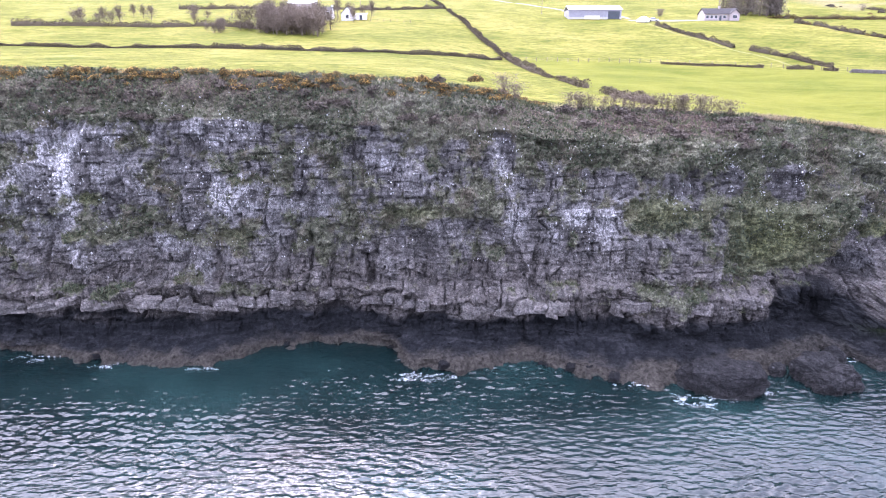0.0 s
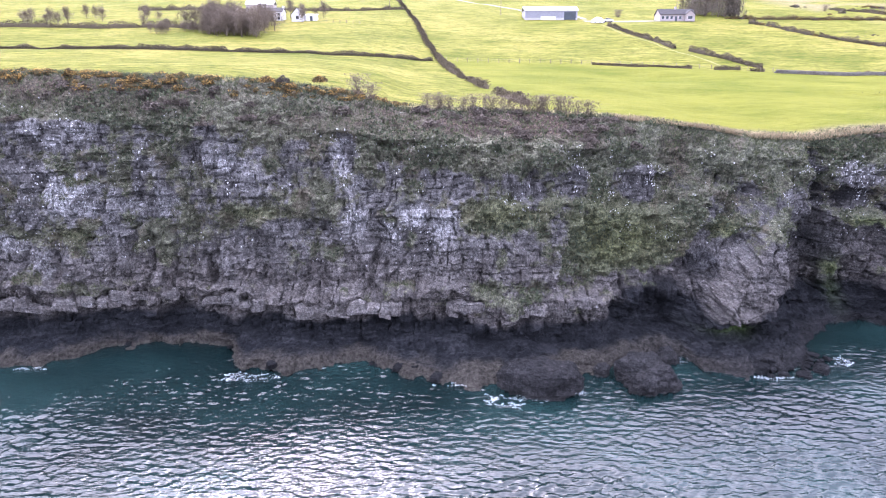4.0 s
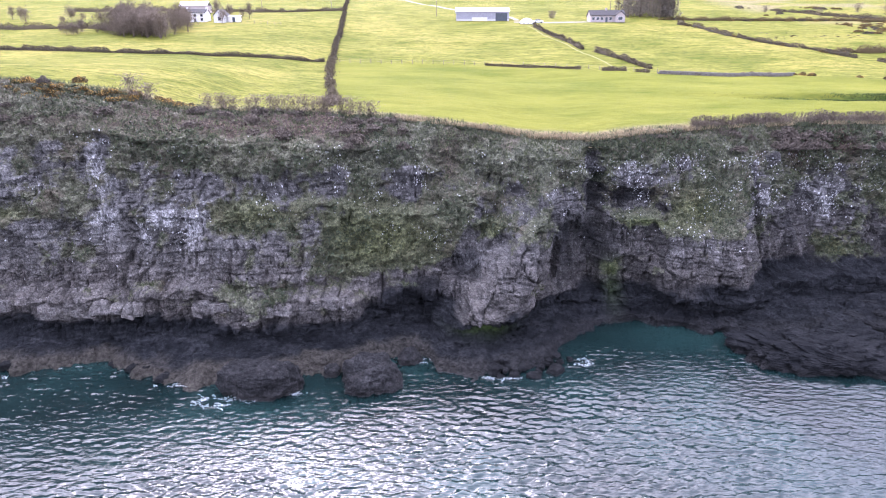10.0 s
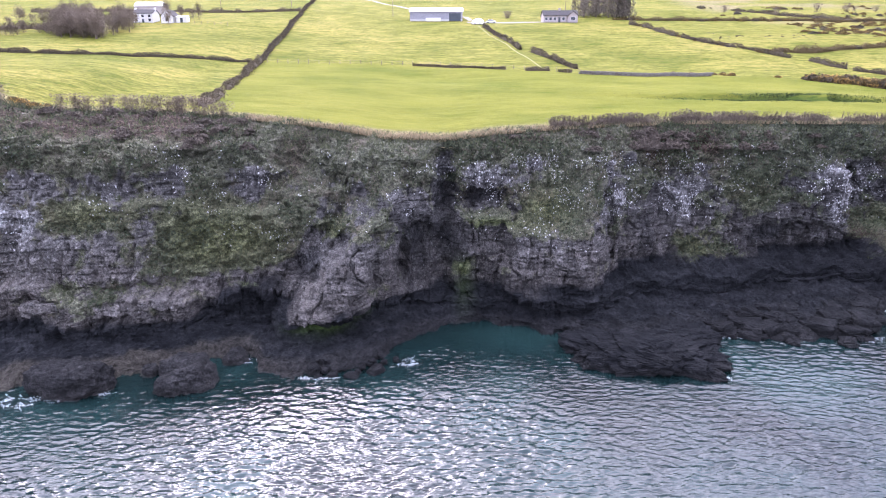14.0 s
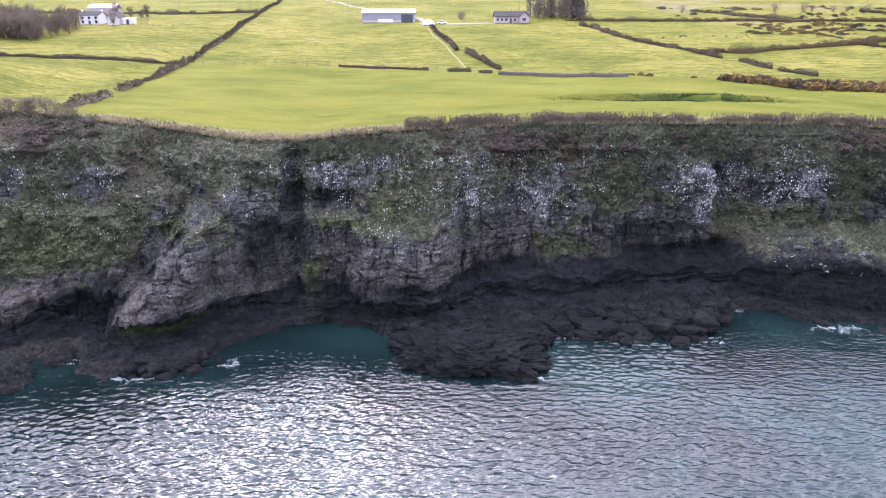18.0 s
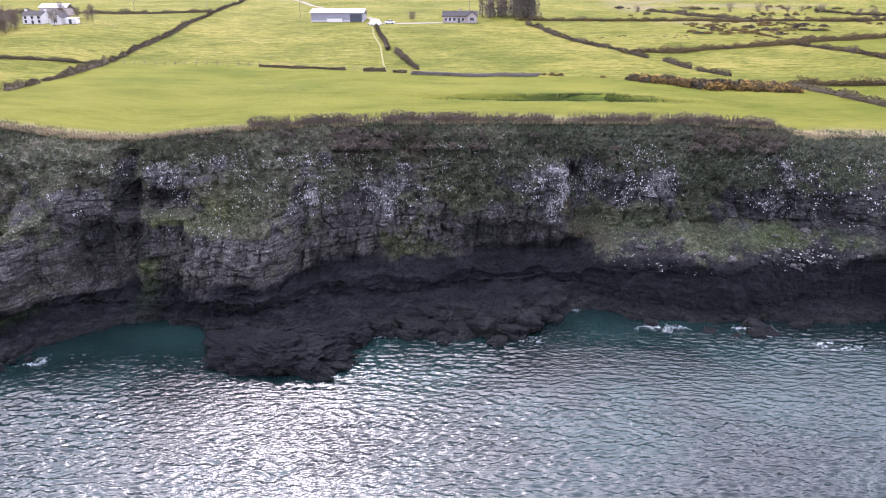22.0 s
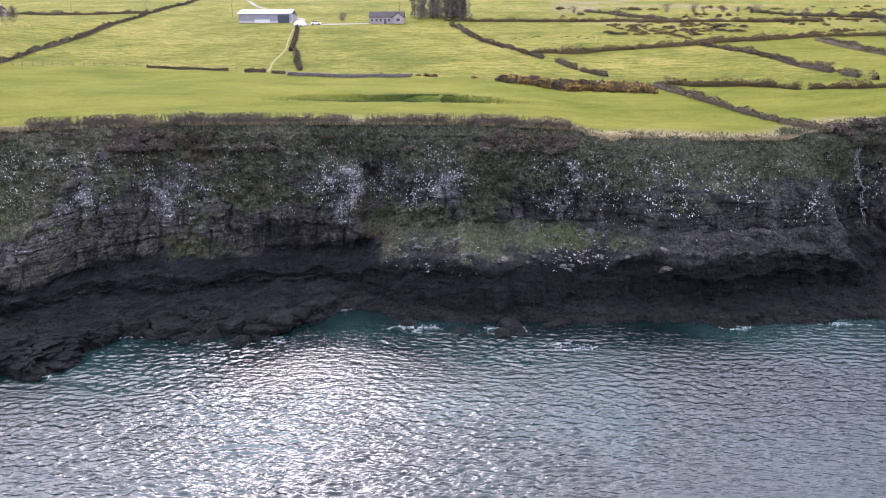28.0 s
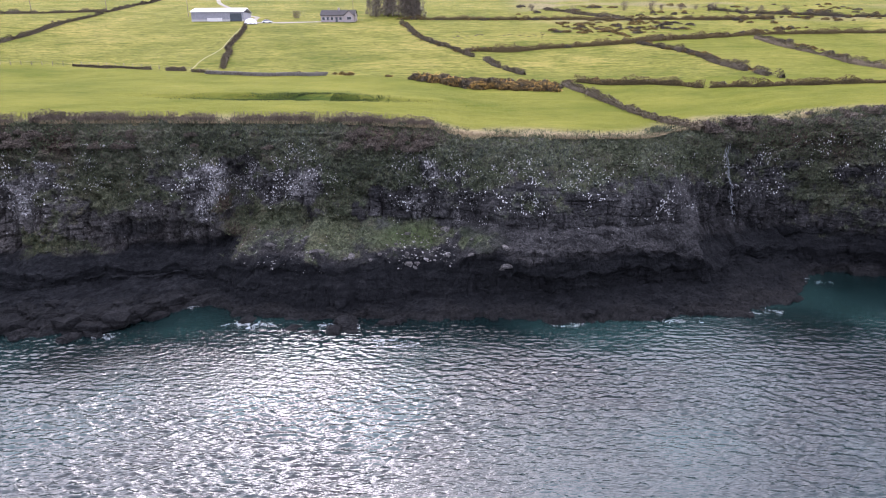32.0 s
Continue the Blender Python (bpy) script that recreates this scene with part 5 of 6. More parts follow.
# grey farm shed
bz = base_z(65, 281) - 0.2
barn = thing("farm_shed", "long grey sheet-clad farm shed with a pale shallow roof", "shed", at=(65, 281, bz))
for i in range(12):
    x0 = -11.2 + i * 22.4 / 12
    part("wall_panel", box(x0, x0 + 22.4 / 12 - 0.04, -0.08, 0.08, 1.0, 4.0), SHEET, barn)
part("wall", box(-11.2, 11.2, 0.1, 11, 0, 4.0), SHEET, barn)
part("plinth", box(-11.25, 11.25, -0.12, 0.1, 0, 1.0), CONCRETE, barn, "pale concrete lower wall")
for side in (0, 1):
    pts = [(-0.5, 3.95), (5.5, 5.7), (5.5, 5.85), (-0.5, 4.1)] if side == 0 else [(11.5, 3.95), (5.5, 5.7), (5.5, 5.85), (11.5, 4.1)]
    part("roof", prism(pts, -11.6, 11.6), ROOF_SHEET, barn, "pale corrugated roof slope")
for i in range(24):
    x = -11.4 + i * 0.99
    part("roof_rib", prism([(-0.5, 4.1), (5.5, 5.85), (5.5, 5.9), (-0.5, 4.15)], x, x + 0.12), ROOF_SHEET, barn)
part("door", box(-4.5, 2.0, -0.16, -0.1, 0, 1.6), WHITE_WALL, barn, "long pale sliding panel")
# no opening here: a dark sheet stands for the bay's inner shade
part("door", box(5.5, 10.5, -0.14, -0.09, 0, 3.4), DOOR_PAINT, barn, "dark panel painted as the shade inside an open-fronted bay")
part("ridge_cap", prism([(5.3, 5.84), (5.5, 5.95), (5.7, 5.84)], -11.6, 11.6), ROOF_SHEET, barn)

# bungalow
hz = base_z(117.5, 277) - 0.1
house = thing("bungalow", "pinkish bungalow with a dark slate roof and white windows", "house", at=(117.5, 277, hz))
part("wall", box(-7.2, 7.2, 0, 7.5, 0, 2.7), CREAM_WALL, house)
part("gable", prism_y([(3.0, 0), (7.0, 0), (7.0, 2.7), (5.0, 4.3), (3.0, 2.7)], -1.2, 1.0), CREAM_WALL, house, "projecting pinkish gable")
part("roof", prism([(-0.4, 2.65), (3.75, 5.0), (3.75, 5.15), (-0.4, 2.8)], -7.5, 7.5), SLATE, house)
part("roof", prism([(7.9, 2.65), (3.75, 5.0), (3.75, 5.15), (7.9, 2.8)], -7.5, 7.5), SLATE, house)
part("roof", prism_y([(2.7, 2.5), (5.0, 4.45), (5.0, 4.6), (2.6, 2.6)], -1.5, 3.0), SLATE, house)
part("roof", prism_y([(7.3, 2.5), (5.0, 4.45), (5.0, 4.6), (7.4, 2.6)], -1.5, 3.0), SLATE, house)
part("end_gable", prism([(0, 2.7), (3.75, 4.95), (7.5, 2.7)], -7.2, -7.0), CREAM_WALL, house)
part("end_gable", prism([(0, 2.7), (3.75, 4.95), (7.5, 2.7)], 7.0, 7.2), CREAM_WALL, house)
part("chimney", box(-0.4, 0.4, 3.4, 4.1, 4.6, 6.0), CREAM_WALL, house)
for x in (-6.0, -4.2, -2.4, 1.2):
    window(house, x, 0, 0.95, 1.1, 1.15, WHITE_WALL)
window(house, 5.0, -1.2, 0.95, 1.8, 1.2, WHITE_WALL)
part("door", box(-0.95, -0.05, -0.07, 0.05, 0, 2.05), DOOR_PAINT, house)

# white farmhouse and its outbuilding
fz = base_z(-45, 249) - 0.1
farm = thing("farmhouse", "white rendered farmhouse with dark slate roofs among bare trees", "house", at=(-46, 249, fz))
farm.scale = (0.85, 0.85, 0.66)
part("wall", box(-4.5, 4.5, 0, 7, 0, 5.0), WHITE_WALL, farm)
part("roof", prism([(-0.4, 4.9), (3.5, 7.4), (3.5, 7.55), (-0.4, 5.05)], -4.8, 4.8), SLATE, farm)
part("roof", prism([(7.4, 4.9), (3.5, 7.4), (3.5, 7.55), (7.4, 5.05)], -4.8, 4.8), SLATE, farm)
for x in (-4.5, 4.3):
    part("end_gable", prism([(0, 5.0), (3.5, 7.3), (7, 5.0)], x, x + 0.2), WHITE_WALL, farm)
    part("chimney", box(x - 0.3, x + 0.5, 3.1, 3.9, 6.9, 8.4), WHITE_WALL, farm)
for x in (-3, 0, 3):
    window(farm, x, 0, 3.1, 0.9, 1.2, SLATE)
for x in (-3, 3):
    window(farm, x, 0, 0.9, 0.9, 1.3, SLATE)
part("door", box(-0.5, 0.5, -0.08, 0.05, 0, 2.05), DOOR_PAINT, farm)
fz = base_z(-36, 247) - 0.1
wing = thing("outhouse", "small white gabled outhouse beside the farmhouse", "outhouse", at=(-36, 247, fz))
part("wall", prism_y([(-2.2, 0), (2.2, 0), (2.2, 2.6), (0, 4.8), (-2.2, 2.6)], 0, 7), WHITE_WALL, wing)
part("roof", prism_y([(-2.5, 2.4), (0, 4.85), (0, 5.0), (-2.6, 2.5)], -0.2, 7.2), SLATE, wing)
part("roof", prism_y([(2.5, 2.4), (0, 4.85), (0, 5.0), (2.6, 2.5)], -0.2, 7.2), SLATE, wing)
window(wing, 0, 0, 1.0, 0.9, 1.1, SLATE)
low = thing("garden_shed", "low white shed with a pale roof beside the farmhouse", "shed", at=(-31, 248, base_z(-31, 248) - 0.1))
part("wall", box(-2, 2, 0, 3, 0, 2.0), WHITE_WALL, low)
part("roof", prism([(-0.2, 2.0), (3.2, 2.5), (3.2, 2.6), (-0.2, 2.1)], -2.2, 2.2), ROOF_SHEET, low)
part("door", box(-0.5, 0.5, -0.06, 0.02, 0, 1.8), DOOR_PAINT, low)
store = thing("stone_barn", "pale-roofed farm building behind the bare trees", "barn", at=(-62, 290, base_z(-62, 290) - 0.2))
part("wall", box(-6, 6, 0, 6, 0, 3.4), CREAM_WALL, store)
part("roof", prism([(-0.3, 3.3), (3, 5.2), (3, 5.3), (-0.3, 3.4)], -6.3, 6.3), ROOF_SHEET, store)
part("roof", prism([(6.3, 3.3), (3, 5.2), (3, 5.3), (6.3, 3.4)], -6.3, 6.3), ROOF_SHEET, store)

# white wrapped heap in the yard
dz = base_z(82.5, 270)
heap = thing("covered_heap", "rounded heap under white plastic sheet in the farmyard", "covered heap", at=(82.5, 270, dz))
bm = bmesh.new()
bmesh.ops.create_icosphere(bm, subdivisions=4, radius=1.0)
for v in bm.verts:
    n0 = noise.noise(v.co * 1.7)
    v.co = Vector((v.co.x * 2.7 * (1 + 0.1 * n0), v.co.y * 2.0 * (1 + 0.1 * n0), max(v.co.z, -0.15) ** 1.0 * 2.2 if v.co.z > 0 else -0.1))
part("sheet", bm, PLASTIC, heap)
rng = np.random.default_rng(31)
for k in range(9):
    a = k * 0.7
    bm = bmesh.new()
    bmesh.ops.create_cone(bm, cap_ends=True, segments=12, radius1=0.36, radius2=0.36, depth=0.2, matrix=Matrix.Translation((2.75 * math.cos(a), 2.1 * math.sin(a), 0.1)))
    part("tyre_weight", bm, RUBBER, heap, "old tyre holding the sheet down")

# parked car by the yard
cz = base_z(87, 274)
car = thing("car", "small silver-white car parked in the farmyard", "car", at=(88, 275, cz))
part("body", box(-2.0, 2.0, -0.85, 0.85, 0.35, 0.95, 0.12), PLASTIC, car)
part("cabin", prism([(-0.75, 0.95), (-0.6, 1.45), (0.6, 1.45), (0.75, 0.95)], -1.3, 0.9), GLASS, car)
part("roof", box(-1.15, 0.75, -0.6, 0.6, 1.45, 1.5, 0.02), PLASTIC, car)
for x in (-1.25, 1.25):
    for y in (-0.8, 0.8):
        bm = bmesh.new()
        bmesh.ops.create_cone(bm, cap_ends=True, segments=16, radius1=0.32, radius2=0.32, depth=0.2, matrix=Matrix.Translation((x, y, 0.32)) @ Matrix.Rotation(radians(90), 4, "X"))
        wheel = part("wheel", bm, RUBBER, car)


# tracks and yard
def strip_way(name, line, width, mat, label, lift=0.06):
    pts = np.array(line, float)
    d = np.gradient(pts, axis=0)
    d /= np.linalg.norm(d, axis=1)[:, None]
    nrm = np.stack([-d[:, 1], d[:, 0]], 1)
    top = []
    for o in (-0.5, -0.2, 0.2, 0.5):
        q = pts + nrm * width * o
        top.append(np.stack([q[:, 0], q[:, 1], ground(q[:, 0], q[:, 1]) + lift], 1))
    v = np.concatenate(top)
    fc = grid_faces(4, len(pts))
    return tagged(new(name, mesh_np(name, v, fc[:, ::-1], mat)), label, "track", kind="structure")


def fine(points, step=3.0):
    p = np.array(points, float)
    c = np.concatenate([[0], np.cumsum(np.hypot(*np.diff(p, axis=0).T))])
    u = np.linspace(0, c[-1], max(3, int(c[-1] / step)))
    return np.stack([np.interp(u, c, p[:, 0]), np.interp(u, c, p[:, 1])], 1)


strip_way("road", fine([(10, 440), (30, 385), (52, 339), (60, 315), (78, 296), (80, 283)]), 2.4, GRAVEL, "pale gravel farm lane on the hillside")
strip_way("pavement", fine([(78, 276), (90, 275), (104, 277), (112, 278)]), 4.5, GRAVEL, "pale gravel farmyard between the shed and the bungalow")
strip_way("road", fine([(82, 262), (85, 240), (90, 214), (94, 180), (96, 168)]), 0.5, TRODDEN, "worn narrow path beside a trimmed hedge", 0.04)

# blades on the bank's face, dark green to deepen its shadow streak
q = np.random.default_rng(131)
bx, by = q.normal(134, 9.5, 6000), q.normal(0, 1.5, 6000)
by = by + 122.4 - 0.08 * (bx - 134)
ok = vnoise(bx / 5, by / 1.3, 0, 133) > -0.15
v, fc = blade_quads(q, np.stack([bx, by, ground(bx, by) - 0.05], 1)[ok], 0.32, 0.06, 0.4)
tagged(new("bank_grass", mesh_np("bank_grass", v, fc, RANK, False)), "rank grass coloured dark to deepen the shade on an old earth bank", "grass", kind="stuff")

# stone wall with a turf top
wall = thing("field_wall", "low grey field wall with turf along its top", "wall", at=(0, 0, 0))
wl = fine([(103, 161.5), (118, 159), (134, 157.5)], 0.8)
rng = np.random.default_rng(55)
stone_me = []
for k in range(4):
    bm = box(-0.4, 0.4, -0.25, 0.25, 0, 0.5, 0.07)
    for v in bm.verts:
        v.co += Vector(rng.normal(0, 0.03, 3))
    me = bpy.data.meshes.new("stone")
    bm.to_mesh(me)
    bm.free()
    me.materials.append(STONE)
    stone_me.append(me)
for i, (x, y) in enumerate(wl):
    for c in range(2):
        o = new("stone", stone_me[(i + c) % 4])
        o.parent = wall
        o.matrix_basis = pose(x + 0.4 * c, y, base_z(x, y) - 0.1 + c * 0.45, 0, 0, -6 + rng.normal(0, 5))
hedge("turf_top", [(103, 161.6), (118, 159.1), (134, 157.6)], 0.9, 0.75, THORN, "rough thorny growth along a field wall", 60, 0.2, group="wall turf", seed=91)

# wire fences
post_me = bpy.data.meshes.new("post")
bm = box(-0.06, 0.06, -0.06, 0.06, -0.3, 1.15, 0.015)
bm.to_mesh(post_me)
bm.free()
post_me.materials.append(WOOD)


def fence(line, step, label):
    f0 = thing("wire_fence", label, "fence", "field fences")
    pts = fine(line, step)
    wires = []
    for i, (x, y) in enumerate(pts):
        o = new("post", post_me)
        o.parent = f0
        o.matrix_basis = pose(x, y, base_z(x, y), rng.normal(0, 2), rng.normal(0, 2), rng.uniform(0, 90))
        if i:
            for h in (0.5, 0.95):
                wires.append(stick((px, py, base_z(px, py) + h), (x, y, base_z(x, y) + h), 0.012, 0.012))
        px, py = x, y
    part("wire", mesh_np("wire", *joined(*wires), WOOD, False), None, f0)


fence([(20, 177), (36, 176.5), (60, 177.5)], 2.6, "thin post and wire fence across the pasture")
fence([(62, 178), (86, 171), (103, 163)], 2.6, "post and wire fence beside a broken hedge")
fence([(-27, 244), (-12, 243)], 2.0, "white paddock fence beside the farmhouse")

# poles on the hillside
for x, y in ((-8, 330), (45, 300), (-40, 320), (122, 292)):
    p0 = thing("utility_pole", "slim wooden utility pole on the hillside", "pole", "utility poles", at=(x, y, base_z(x, y)))
    bm = bmesh.new()
    bmesh.ops.create_cone(bm, cap_ends=True, segments=8, radius1=0.14, radius2=0.10, depth=8.2, matrix=Matrix.Translation((0, 0, 3.9)))
    part("pole", bm, WOOD, p0)
    part("crossarm", box(-0.7, 0.7, -0.05, 0.05, 7.5, 7.62), WOOD, p0)

# ---------------------------------------------------------------- growth on the cliff
rng = np.random.default_rng(808)
pool = np.argwhere((veg > 0.52) & (np.abs(CX - 90) < 152))
pick = pool[rng.integers(0, len(pool), 30000)]
root = np.stack([KX, KY, KZ], -1)[pick[:, 0], pick[:, 1]] + rng.normal(0, 0.12, (len(pick), 3)) * np.array([1, 0.4, 0.6])
v, fc = blade_quads(rng, np.repeat(root, 3, 0) + rng.normal(0, 0.07, (len(root) * 3, 3)), 0.42, 0.06, 0.55)
tagged(new("cliff_grass", mesh_np("cliff_grass", v, fc, TUFT, False)), "tufts of green grass on the cliff ledges", "grass", kind="stuff")
pool = np.argwhere((veg > 0.6) & (np.abs(CX - 90) < 152) & (fbm(CX / 6, CY / 6, CZ / 4, 3, 95) > 0.1))
pick = pool[rng.integers(0, len(pool), 24000)]
root = np.stack([KX, KY, KZ], -1)[pick[:, 0], pick[:, 1]]
cl = np.repeat(root, 2, 0) + rng.normal(0, 0.16, (len(root) * 2, 3)) + np.array([0, -0.12, 0.08])
tagged(new("ivy", mesh_np("ivy", *leaf_quads(rng, cl, 0.24), IVY, False)), "dark ivy and bramble trailing down the cliff", "ivy", kind="stuff")


# ---------------------------------------------------------------- rocks
def rock_mesh(seed, size, sub=4, flat=1.0, blocky=0.0, wet=1.0):
    """A worn rock with beds and joints, standing on z = 0."""
    bm = bmesh.new()
    bmesh.ops.create_icosphere(bm, subdivisions=sub, radius=1.0)
    co = np.array([v.co[:] for v in bm.verts])
    fcs = np.array([[v.index for v in f0.verts] for f0 in bm.faces])
    bm.free()
    if blocky:
        co = np.sign(co) * np.abs(co) ** (1 - blocky)
    p = co * np.array(size)
    k = 1.0 / max(0.35, min(size) * 0.9)
    d = 0.22 * fbm(p[:, 0] * k, p[:, 1] * k, p[:, 2] * k, 3, seed) + 0.07 * fbm(p[:, 0] * k * 4, p[:, 1] * k * 4, p[:, 2] * k * 4, 3, seed + 5)
    cell = hash3(np.floor(p[:, 0] / 0.9 + seed), np.floor(p[:, 2] / 0.5), np.floor(p[:, 1] / 0.9), seed)
    p = p * (1 + d + 0.03 * (cell - 0.5))[:, None]
    p[:, 2] = np.where(p[:, 2] > 0, p[:, 2] * flat, p[:, 2] * 0.4)
    me = mesh_np("rock", p, fcs, ROCK, False)
    z = p[:, 2]
    put_attr(me, "tide_shade", np.full(len(z), wet))
    put_attr(me, "crust", smooth(1.2, 0.3, z) * (0.5 if wet < 0.5 else 0.1))
    put_attr(me, "basalt_shade", np.full(len(z), 0.85))
    put_attr(me, "shade", 0.9 * cell)
    for nm in ("veg", "pale", "algae", "spots", "tufts", "brown", "crack"):
        put_attr(me, nm, 0 * z)
    return me


SKERRIES = [((29.4, 57.6, 0), (4.3, 2.9, 2.7), 0, 1, "large rounded skerry with surf round it"), ((41.2, 58.6, 0), (2.9, 2.9, 2.5), 20, 2, "rounded dark skerry close to the cliff foot"),
            ((36.6, 60.2, 0), (0.9, 0.8, 1.2), 0, 3, "small rounded rock standing in the shallows"), ((92.0, 64.2, 0), (9.2, 4.4, 2.2), -14, 4, "long flat-topped dark rock islet in the cove"),
            ((97.5, 68.0, 0), (5.0, 3.2, 1.9), 10, 5, "low dark rock ledge behind the islet"), ((45, 63.5, 0), (1.4, 1.2, 1.3), 0, 6, "small dark rock at a cave mouth")]
for at, size, turn, seed, label in SKERRIES:
    o = new("skerry", rock_mesh(seed, size, 6 if size[0] > 2 else 4, 1.0, 0.22, 0.6 if at[0] < 60 else 1.0))
    o.matrix_basis = pose(*at, 0, 0, turn)
    tagged(o, label, "rock", "rocks in the sea")

boulder_me = [rock_mesh(40 + k, (1.0, 0.8, 0.62), 3, 1.0, 0.5, 1.0) for k in range(6)]
r = np.random.default_rng(901)


def boulders(n, x0, x1, off0, off1, s0, s1, label, group, z=0.0):
    for i in range(n):
        x = r.uniform(x0, x1)
        y = float(along(WATER_Y, np.array([x]))[0]) + r.uniform(off0, off1)
        o = new("boulder", boulder_me[int(r.integers(6))])
        sz = s0 + (s1 - s0) * r.uniform() ** 2
        o.matrix_basis = pose(x, y, z + max(0, 0.9 * min(1, off1 and (y - float(along(WATER_Y, np.array([x]))[0])) / 3)) - 0.15, r.normal(0, 8), r.normal(0, 8), r.uniform(0, 360)) @ Matrix.Diagonal((sz, sz, sz * r.uniform(0.8, 1.3), 1))
        tagged(o, label, "boulder", group)


boulders(85, 99, 127, -0.8, 5.0, 0.5, 1.8, "dark wet boulder on the rubble shore below the cliff", "rubble shore")
boulders(34, 138, 162, -4.5, 1.0, 0.4, 1.4, "low dark boulder of the reef at the cliff foot", "reef boulders", -0.2)
boulders(20, 52, 64, -0.2, 2.5, 0.4, 1.0, "brown boulder on the rock platform", "platform boulders")
boulders(26, -50, 24, 0.2, 3.0, 0.3, 0.8, "brown boulder on the rock platform", "platform boulders")
boulders(60, 99, 130, 3.0, 9.0, 0.5, 1.5, "dark angular boulder on the slope below the cliff", "rubble shore")
boulders(14, 130, 215, 0.5, 2.5, 0.5, 1.2, "dark boulder at the cliff foot", "cliff foot boulders")
boulders(10, 165, 214, -0.2, 2.2, 0.4, 1.0, "dark boulder at the cliff foot", "cliff foot boulders")

# the row of pale blocks along the overhang
block_me = [rock_mesh(70 + k, (0.9, 0.7, 0.85), 3, 1.0, 0.62, 0.0) for k in range(6)]
for me in block_me:
    me.attributes["basalt_shade"].data.foreach_set("value", np.full(len(me.vertices), 0.1, np.float32))
    me.attributes["crust"].data.foreach_set("value", np.zeros(len(me.vertices), np.float32))
    me.attributes["pale"].data.foreach_set("value", np.full(len(me.vertices), 0.08, np.float32))
x = -52.0
while x < 38:
    w = 0.6 + 1.5 * r.uniform() ** 2
    if vnoise(x / 6, 0, 0, 77) > -0.45:
        y = float(along(FOOT_Y, np.array([x]))[0]) + 0.2
        o = new("rock_block", block_me[int(r.integers(6))])
        o.parent = cliff
        o.matrix_basis = pose(x, y + r.normal(0, 0.15), 5.2 + r.normal(0, 0.25), r.normal(0, 5), r.normal(0, 5), r.normal(0, 15)) @ Matrix.Diagonal((w, 1.1, r.uniform(0.75, 1.5), 1))
    x += w * 1.6

# pale scree and broken blocks on the lower terrace
q = np.random.default_rng(1212)
scree_me = [rock_mesh(90 + k, (1.0, 0.8, 0.7), 2, 1.0, 0.4, 0.0) for k in range(5)]
for k, me in enumerate(scree_me):
    me.attributes["pale"].data.foreach_set("value", np.full(len(me.vertices), (0.8, 0.6, 0.3, 0.1, 0.5)[k], np.float32))
    me.attributes["basalt_shade"].data.foreach_set("value", np.full(len(me.vertices), (0.0, 0.2, 0.4, 0.6, 0.1)[k], np.float32))
    me.attributes["crust"].data.foreach_set("value", np.zeros(len(me.vertices), np.float32))
for x0, x1, n, s0, s1 in ((156, 166, 150, 0.08, 0.2), (135, 148, 110, 0.06, 0.16), (139, 173, 26, 0.3, 0.7)):
    pool = np.argwhere((KX > x0) & (KX < x1) & (KZ > 5.0) & (KZ < 8.6) & (NZ > 0.3))
    for a, b in pool[q.integers(0, len(pool), n)]:
        o = new("scree_stone", scree_me[int(q.integers(5)) if s1 < 0.4 else 3])
        o.parent = cliff
        sz = s0 + (s1 - s0) * q.uniform() ** 2
        o.matrix_basis = pose(float(KX[a, b]), float(KY[a, b]), float(KZ[a, b]) - 0.1 * sz, q.normal(0, 15), q.normal(0, 15), q.uniform(0, 360)) @ Matrix.Diagonal((sz * q.uniform(0.9, 1.5), sz, sz, 1))

# surf where the swell meets rock
def surf(x0, y0, w, d, n, seed, label):
    q = np.random.default_rng(seed)
    pts = []
    for _ in range(max(5, int(n * 0.45))):
        a, rr = q.uniform(0, 6.283), math.sqrt(q.uniform(0.05, 1))
        px, py = x0 + w * rr * math.cos(a), y0 + d * rr * math.sin(a)
        L, th, bend, k = q.uniform(0.2, 0.9), q.normal(0, 0.5), q.normal(0, 0.5), int(q.integers(12, 40))
        t = q.uniform(-1, 1, k)
        lx, ly = t * L, bend * t * t * L + q.normal(0, 0.05, k)
        pts.append(np.stack([px + lx * math.cos(th) - ly * math.sin(th), py + lx * math.sin(th) + ly * math.cos(th), q.uniform(0.03, 0.16, k)], 1))
    v, fc = leaf_quads(q, np.concatenate(pts), 0.065, 0.93, 1.4)
    tagged(new("surf", mesh_np("surf", v, fc, FOAM)), label, "foam", kind="stuff")


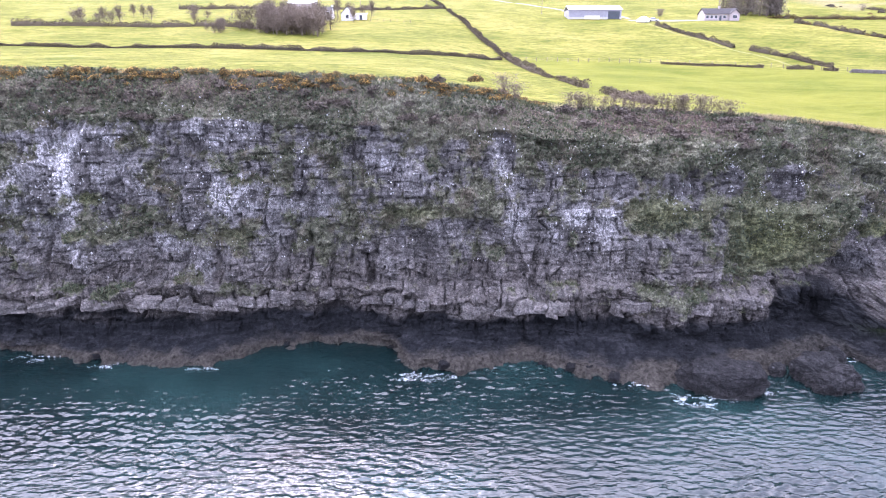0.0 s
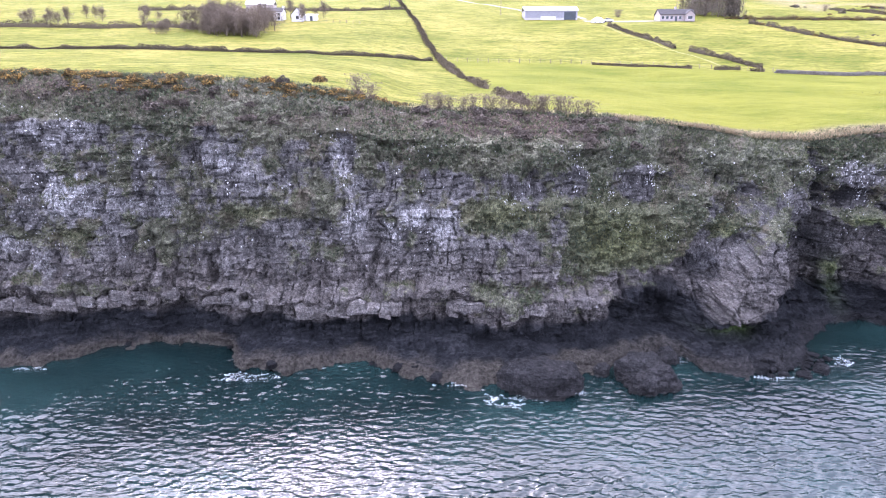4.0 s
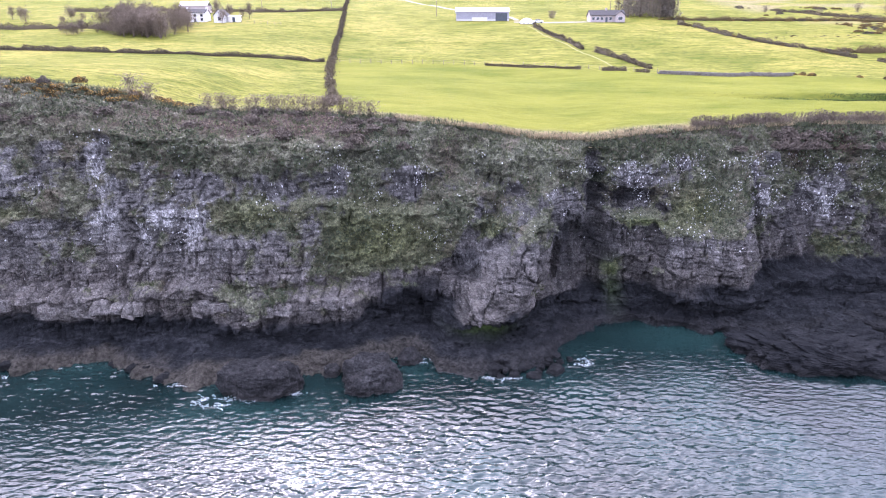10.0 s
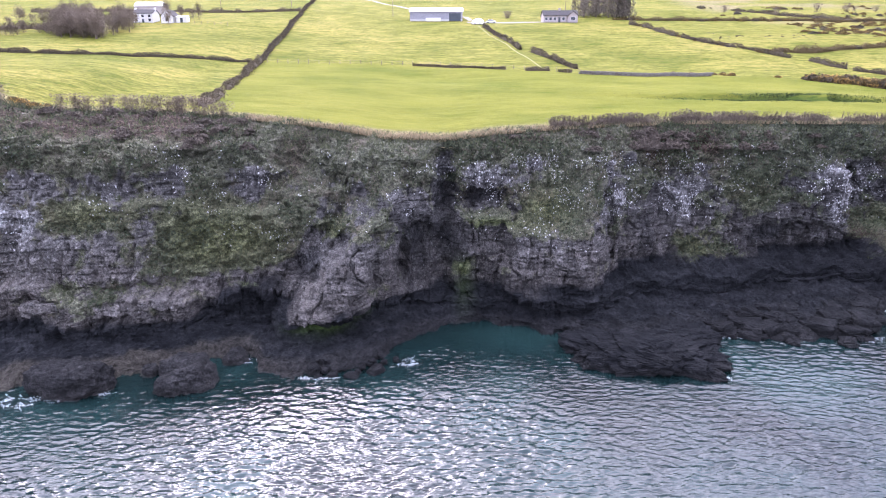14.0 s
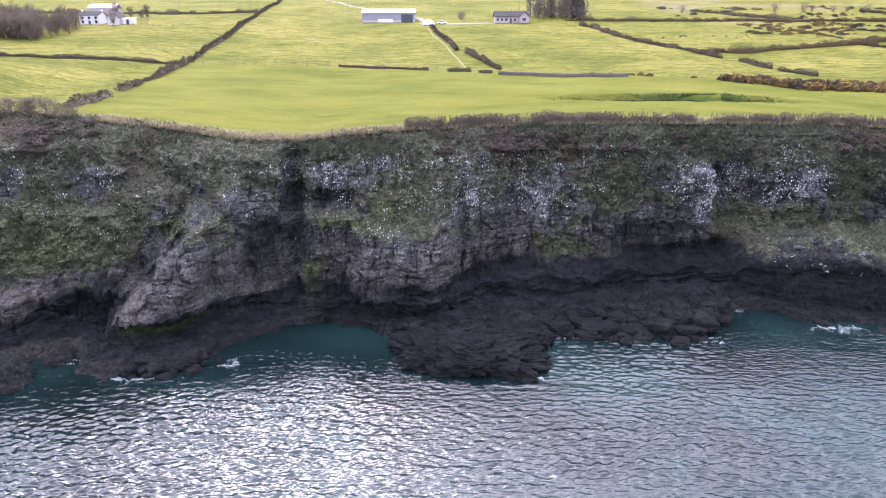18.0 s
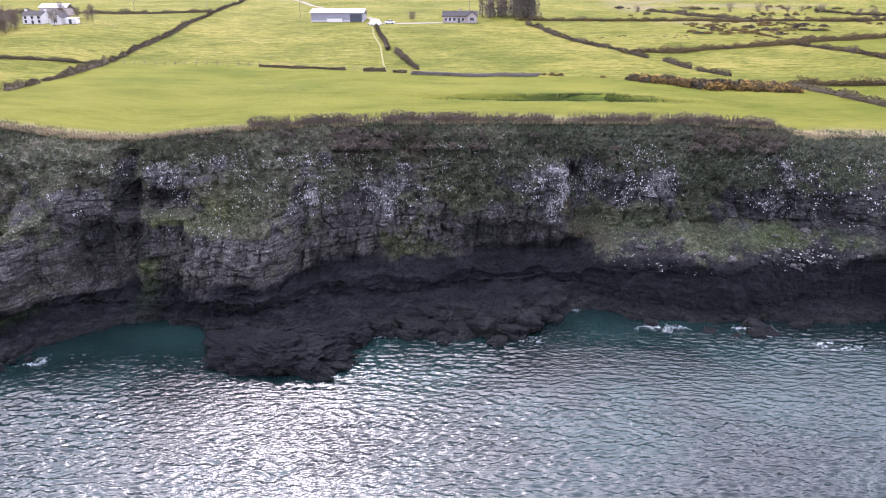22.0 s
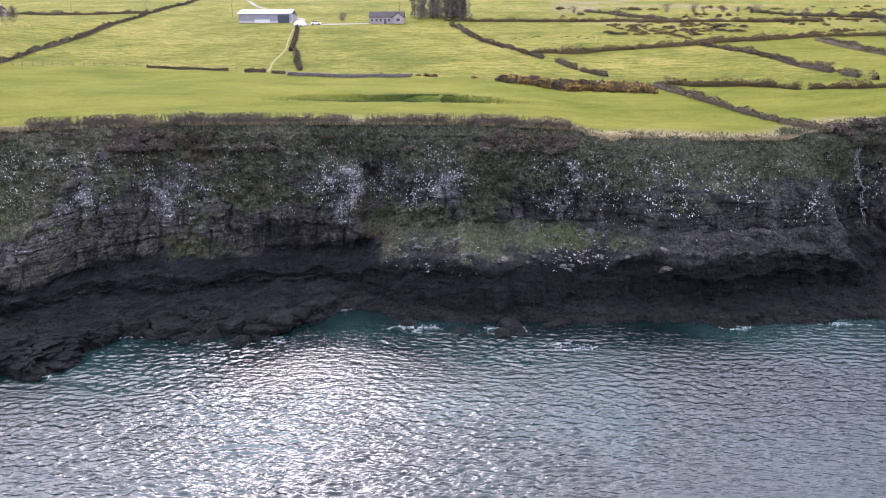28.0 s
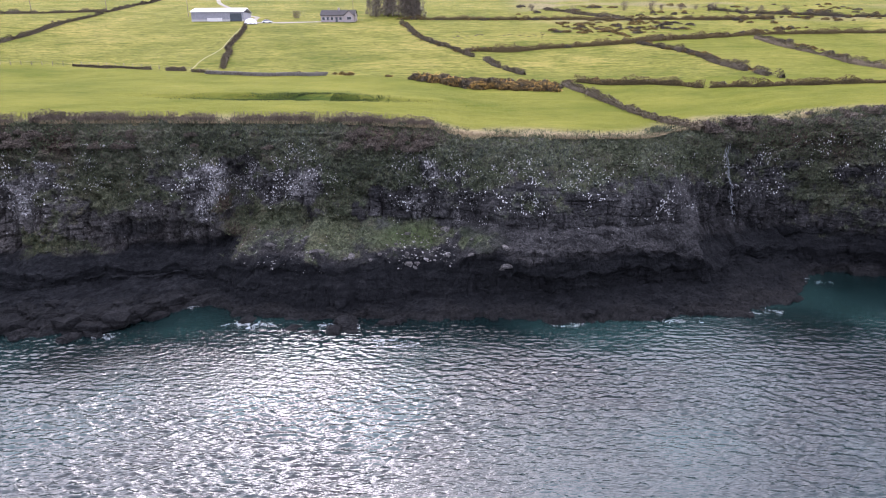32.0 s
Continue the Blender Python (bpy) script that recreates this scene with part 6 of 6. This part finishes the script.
for i, (x, y, w, d, n) in enumerate(((-47, 63.6, 3, 0.8, 22), (-38, 61.8, 1.5, 0.5, 14), (-27, 61.0, 2, 0.5, 16), (-2, 59.2, 3.4, 1.0, 60), (20, 57.6, 2, 0.6, 10), (26.5, 54.6, 3.2, 1.3, 70), (33.5, 56.2, 1.2, 0.6, 14),
                                     (47.5, 63.4, 2, 1.0, 24), (55, 59.0, 2.4, 0.5, 20), (64.8, 62.8, 1.3, 1.1, 30), (98, 59.4, 2.0, 0.6, 12), (104, 69.0, 2, 0.6, 12), (128.5, 77.4, 2.6, 0.5, 22), (139, 71.5, 3.4, 1.0, 60),
                                     (151, 71.5, 3.2, 0.8, 46), (158, 66.5, 3, 1.2, 50), (122, 68.5, 1.6, 0.8, 26), (180, 71.8, 2, 0.5, 16), (195, 73.0, 3, 0.5, 22), (207, 75.8, 3, 0.6, 22), (220, 87.5, 3, 1.2, 14))):
    surf(x, y, w, d, n, 1000 + i, "white surf breaking on the rocks")

# thin waterfall in the eastern recess
wf = thing("waterfall", "thin white waterfall down the shaded rock recess", "waterfall", kind="structure")
q = np.random.default_rng(66)
cols = np.argmin(np.abs(KX - 211.2 + 0.08 * (KZ - 12)), axis=1)
fall = np.stack([KX, KY, KZ], -1)[np.arange(len(cols)), cols]
keep = np.where((fall[:, 2] > 6.5) & (fall[:, 2] < 19.0))[0]
for s0 in range(3):
    a = []
    for k in keep:
        sway = 0.22 * vnoise(fall[k, 2] / 2.0, s0, 0, 9)
        w = 0.022 + 0.018 * vnoise(fall[k, 2] * 1.5, s0, 0, 19)
        p = fall[k] + np.array([sway + s0 * 0.13 - 0.2, -0.25 - 0.05 * s0, 0])
        a += [p - (w, 0, 0), p + (w, -0.05, 0)]
    n = len(keep)
    idx = np.arange(2 * n).reshape(n, 2)
    fc = np.stack([idx[:-1, 0], idx[:-1, 1], idx[1:, 1], idx[1:, 0]], 1)
    part("strand", mesh_np("strand", np.array(a), fc, FALLS), None, wf)

# the first of each kind takes its own place
for i, o in enumerate(scrub_kinds):
    o.matrix_basis = pose(240 + 9 * i, 292 + 3 * i, float(ground(240 + 9 * i, 292 + 3 * i)) - 0.1)
for o in gorse_kinds + bramble_kinds:
    o.matrix_basis = pose(float(rng.uniform(-60, 5)), 78.5, 30.2)
for o in shrubs:
    o.matrix_basis = pose(float(rng.uniform(18, 36)), 86, float(ground(27, 86)))
for i, o in enumerate(trees + pines):
    o.matrix_basis = pose(-70 + 3 * i, 226 + i, float(ground(-70 + 3 * i, 226 + i))) if o in trees else pose(146 + 2 * i - 6, 296, float(ground(146, 296)))
